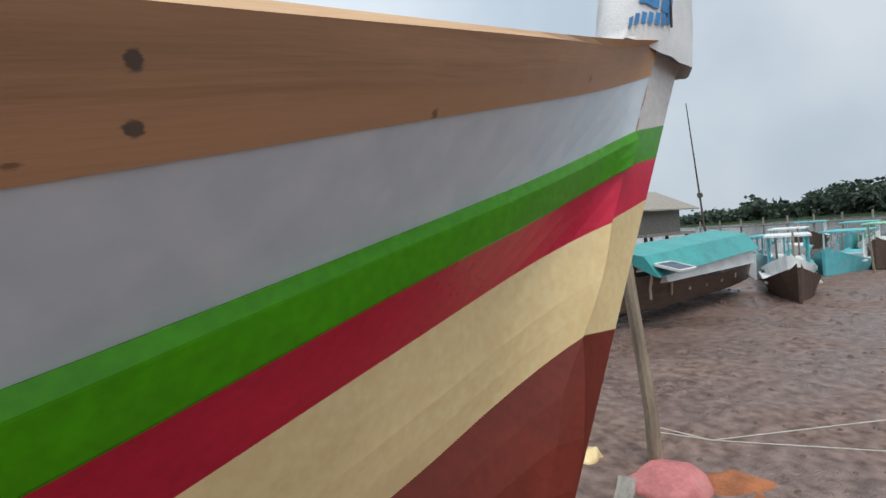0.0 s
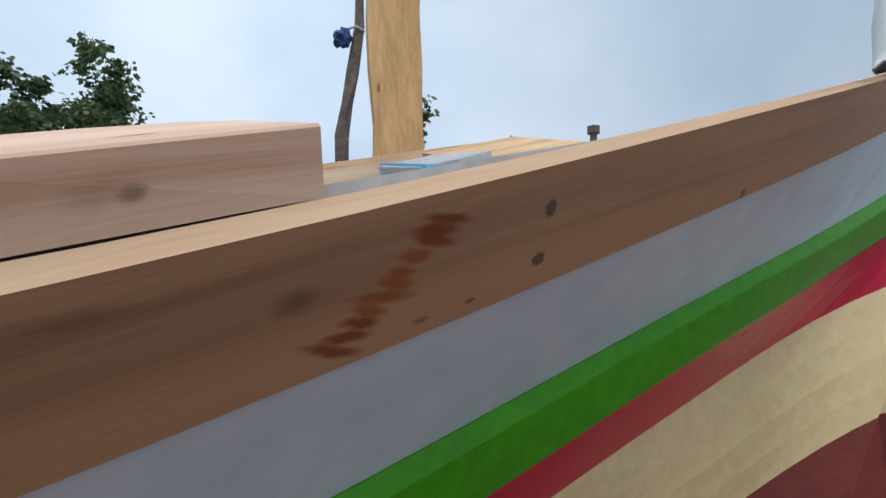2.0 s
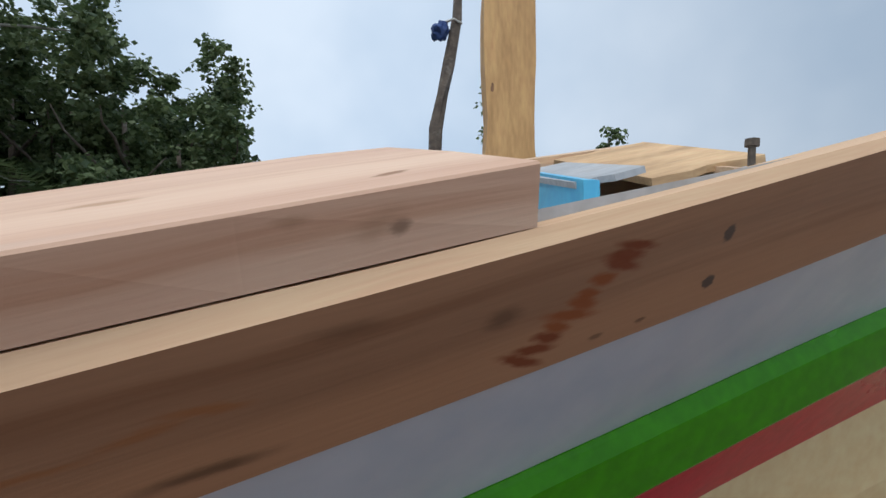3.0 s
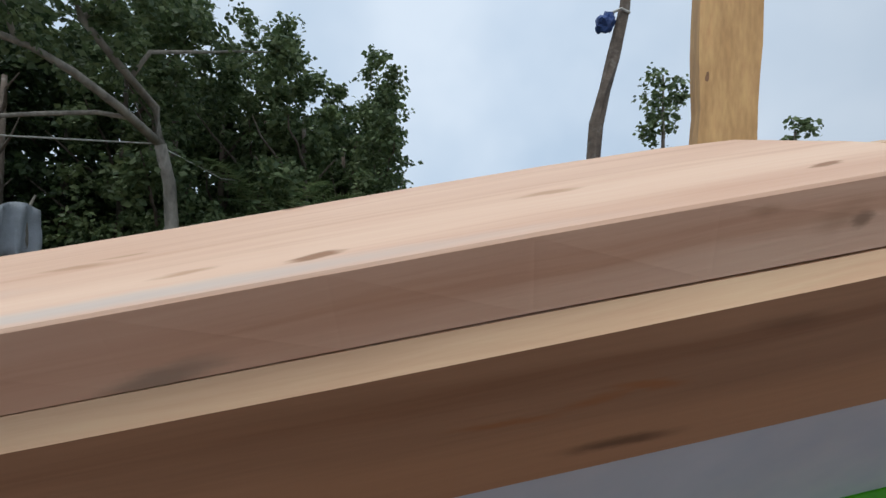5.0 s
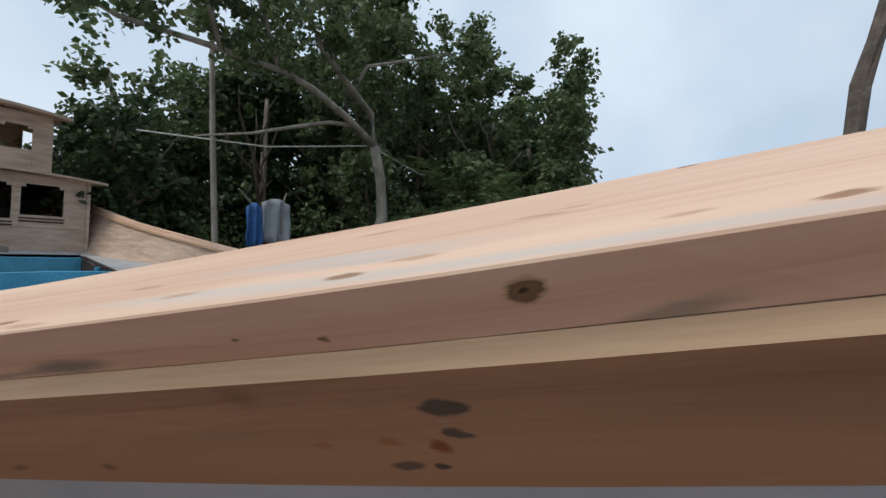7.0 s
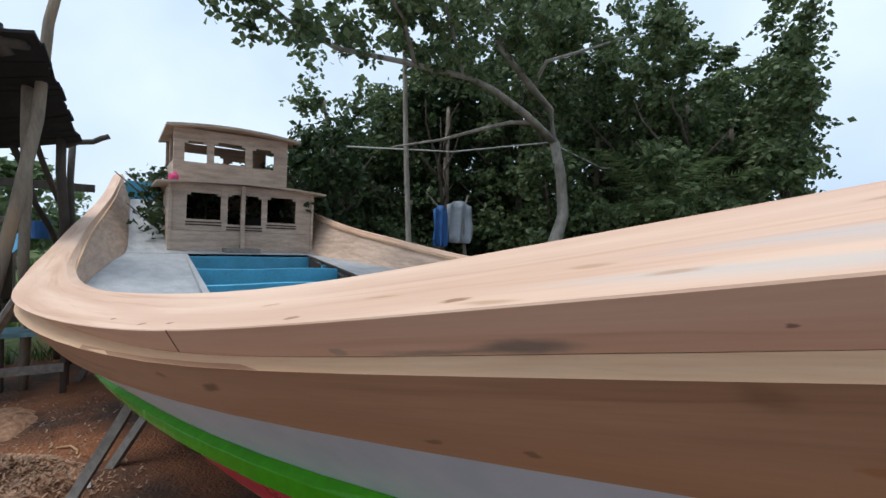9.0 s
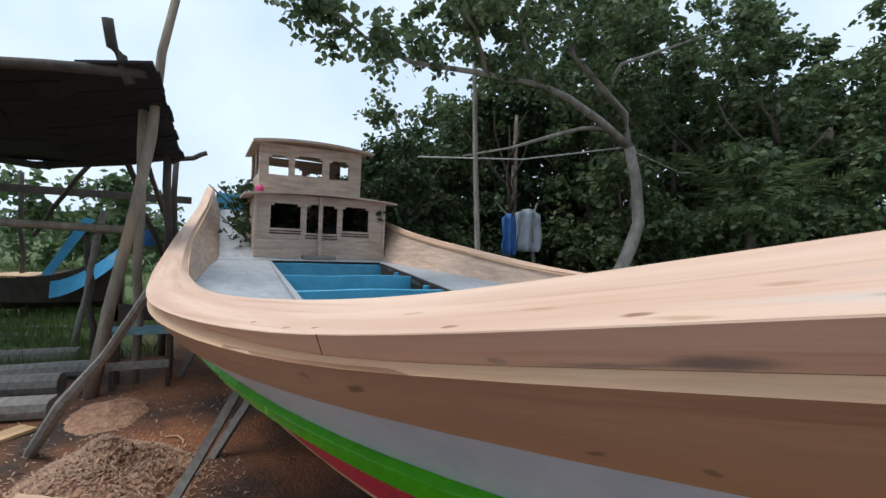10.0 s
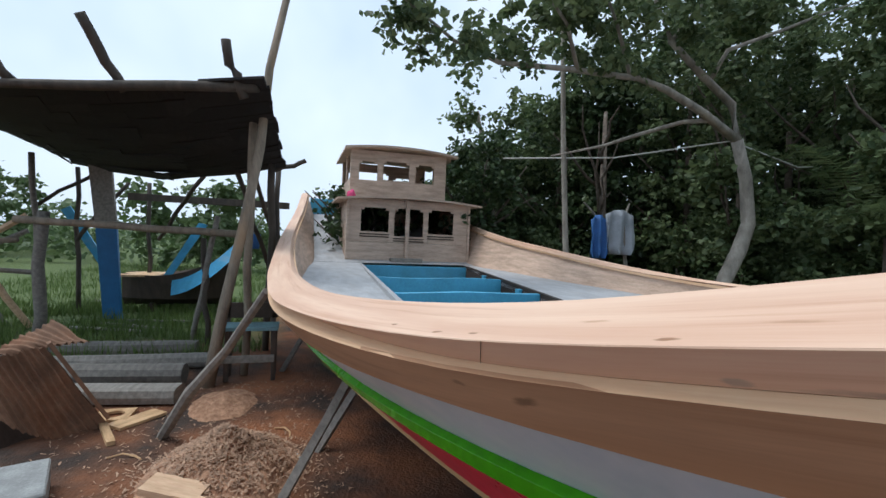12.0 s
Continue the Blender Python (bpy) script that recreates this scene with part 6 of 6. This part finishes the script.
part("upright_plank", strip_solid([[(0.1, -1.55, 0.9), (0.1, -1.4, 0.95), (0.16, -1.4, 0.95), (0.16, -1.55, 0.9)], [(0.1, -2.5, 2.4), (0.1, -2.32, 2.5), (0.16, -2.32, 2.5), (0.16, -2.5, 2.4)]]), M_BRIGHTBLUE, small, "slanted blue plank")
part("support", box((-0.3, -0.6, 0.0), (0.3, -0.5, 0.22)), M_DWOOD, small)
part("support", box((-0.3, 0.5, 0.0), (0.3, 0.6, 0.24)), M_DWOOD, small)
tall = thing("tall_plank", "tall standing plank painted blue on its lower half", "plank", (-15.8, -5.95, 0))
part("lower_half", strip_solid([[(0, -0.15, 0), (0, 0.2, 0), (0.1, 0.2, 0), (0.1, -0.15, 0)], [(0, -0.35, 2.0), (0, 0.05, 2.0), (0.1, 0.05, 2.0), (0.1, -0.35, 2.0)]]), mat("deep_blue_paint", (0.02, 0.16, 0.38), 0.5, 0.2, 4, 0.1), tall, "blue painted lower half")
part("upper_half", strip_solid([[(0, -0.35, 2.0), (0, 0.05, 2.0), (0.1, 0.05, 2.0), (0.1, -0.35, 2.0)], [(0, -0.52, 3.35), (0, -0.08, 3.3), (0.1, -0.08, 3.3), (0.1, -0.52, 3.35)], [(0, -0.55, 3.8), (0, -0.42, 3.75), (0.1, -0.42, 3.75), (0.1, -0.55, 3.8)]]), M_GREYWOOD, tall, "bare brown upper half")
stakes = [((-14.5, -8.0, 0), (-14.9, -9.6, 3.2)), ((-15.2, -7.6, 0), (-15.0, -9.3, 2.9)), ((-14.4, -9.6, 0.2), (-15.0, -7.2, 2.2)), ((-14.0, -9.4, 0.5), (-14.6, -7.0, 1.9)), ((-16.0, -8.4, 0), (-16.2, -9.4, 3.4)), ((-15.2, -9.9, 1.2), (-14.6, -6.9, 1.1)), ((-14.8, -7.0, 0), (-14.2, -7.9, 1.9)), ((-16.0, -9.2, 0), (-16.0, -8.6, 3.3))]
for i, (a, b) in enumerate(stakes):
    s = part("leaning_pole", tube(crooked(a, b, 3, 0.04, i), 0.05 if i % 2 else 0.065, 6, 0.08, i), M_GREYWOOD if i % 2 else M_PALE)
    tagged(s, "pale bare pole leaning in a stack beside the shed", "pole", "leaning poles")
for i, (x, y, rz) in enumerate([(-14.3, -5.6, 70), (-14.6, -5.2, 60), (-15.2, -5.0, 80), (-18, -7, 20)]):
    board("yard_board", "pale weathered board lying in the grass", (x, y, 0.03), (1.5, 0.14, 0.03), rz, seed=50 + i, group="yard boards")

# grass and distant growth
rng2 = np.random.default_rng(9)
n = 26000
gxx = np.where(rng2.random(n) < 0.6, rng2.uniform(-18, -11.4, n), rng2.uniform(-34, -16, n))
gyy = rng2.uniform(-11.5, -2.6, n)
clump = np.array([noise.noise((x * 0.8, y * 0.8, 3.0)) for x, y in zip(gxx, gyy)])
keep = clump > -0.12
gxx, gyy = gxx[keep], gyy[keep]
n = len(gxx)
gh = rng2.uniform(0.10, 0.34, n)
ga = rng2.uniform(0, 6.28, n)
dx, dy = np.cos(ga) * 0.014, np.sin(ga) * 0.014
lx, ly = rng2.normal(0, 0.08, n), rng2.normal(0, 0.08, n)
gvv = np.stack([np.stack([gxx - dx, gyy - dy, np.zeros(n) - 0.02], 1), np.stack([gxx + dx, gyy + dy, np.zeros(n) - 0.02], 1), np.stack([gxx + lx, gyy + ly, gh], 1)], 1).reshape(-1, 3)
k3 = 3 * np.arange(n)
tagged(part("grass", (gvv.tolist(), np.stack([k3, k3 + 1, k3 + 2], 1).tolist()), M_GRASSB), "tufts of green grass round the shed", "grass", kind="stuff")
rng = random.Random(77)
cl = []
for i in range(150):
    a, r = radians(rng.uniform(183, 222)), rng.uniform(32, 60)
    cl.append(((-3.8 + r * math.cos(a), -2 + r * math.sin(a), rng.uniform(0.3, 2.2) + (2.2 if i % 9 == 0 else 0)), (1.8, 1.8, 1.2)))
for (a, r, top) in ((187, 27, 4.2), (189.5, 27, 4.6), (193, 28, 4.0), (206, 40, 5.5), (208, 42, 5)):
    a = radians(a)
    cl += [((-3.8 + r * math.cos(a) + rng.uniform(-1.6, 1.6), -2 + r * math.sin(a) + rng.uniform(-1.6, 1.6), rng.uniform(1.0, top)), (0.8, 0.8, 0.7)) for _ in range(12)]
tagged(part("far_bushes", leaf_cloud(cl, 70, 0.42, 5), leaf_mat("pale_far_leaves", (0.07, 0.12, 0.04), (0.17, 0.23, 0.10))), "green bushes and small trees beyond the meadow", "bushes", kind="stuff")
cl = []
for i in range(620):
    y = rng.uniform(-260, 175)
    h = 6 + 15 * min(1, max(0, (150 - y) / 130))
    cl.append(((260 + rng.uniform(-14, 14) + 0.12 * abs(y), y, rng.uniform(-0.5, h * (0.8 + 0.25 * noise.noise((y * 0.05, 0, 0))))), (7, 7, 3.2)))
tagged(part("far_woods", leaf_cloud(cl, 60, 2.6, 6), leaf_mat("hazy_far_leaves", (0.035, 0.06, 0.04), (0.075, 0.11, 0.075))), "dark wooded far bank of the river", "woods", kind="stuff")
bk = part("far_bank", box((250, -900, -1.5), (420, 900, 0.4), None, 0.0), M_LEAF2)
tagged(bk, "low far bank of the river", "bank", kind="structure")

pc = lump("pink_cloth", "small crumpled pink cloth on the lower cabin roof", "cloth", (-13.85, -1.02, 2.93), (0.08, 0.09, 0.12), mat("pink_cloth_weave", (0.75, 0.08, 0.22), 0.8, 0.2, 8, 0.2), 4, 0.5)
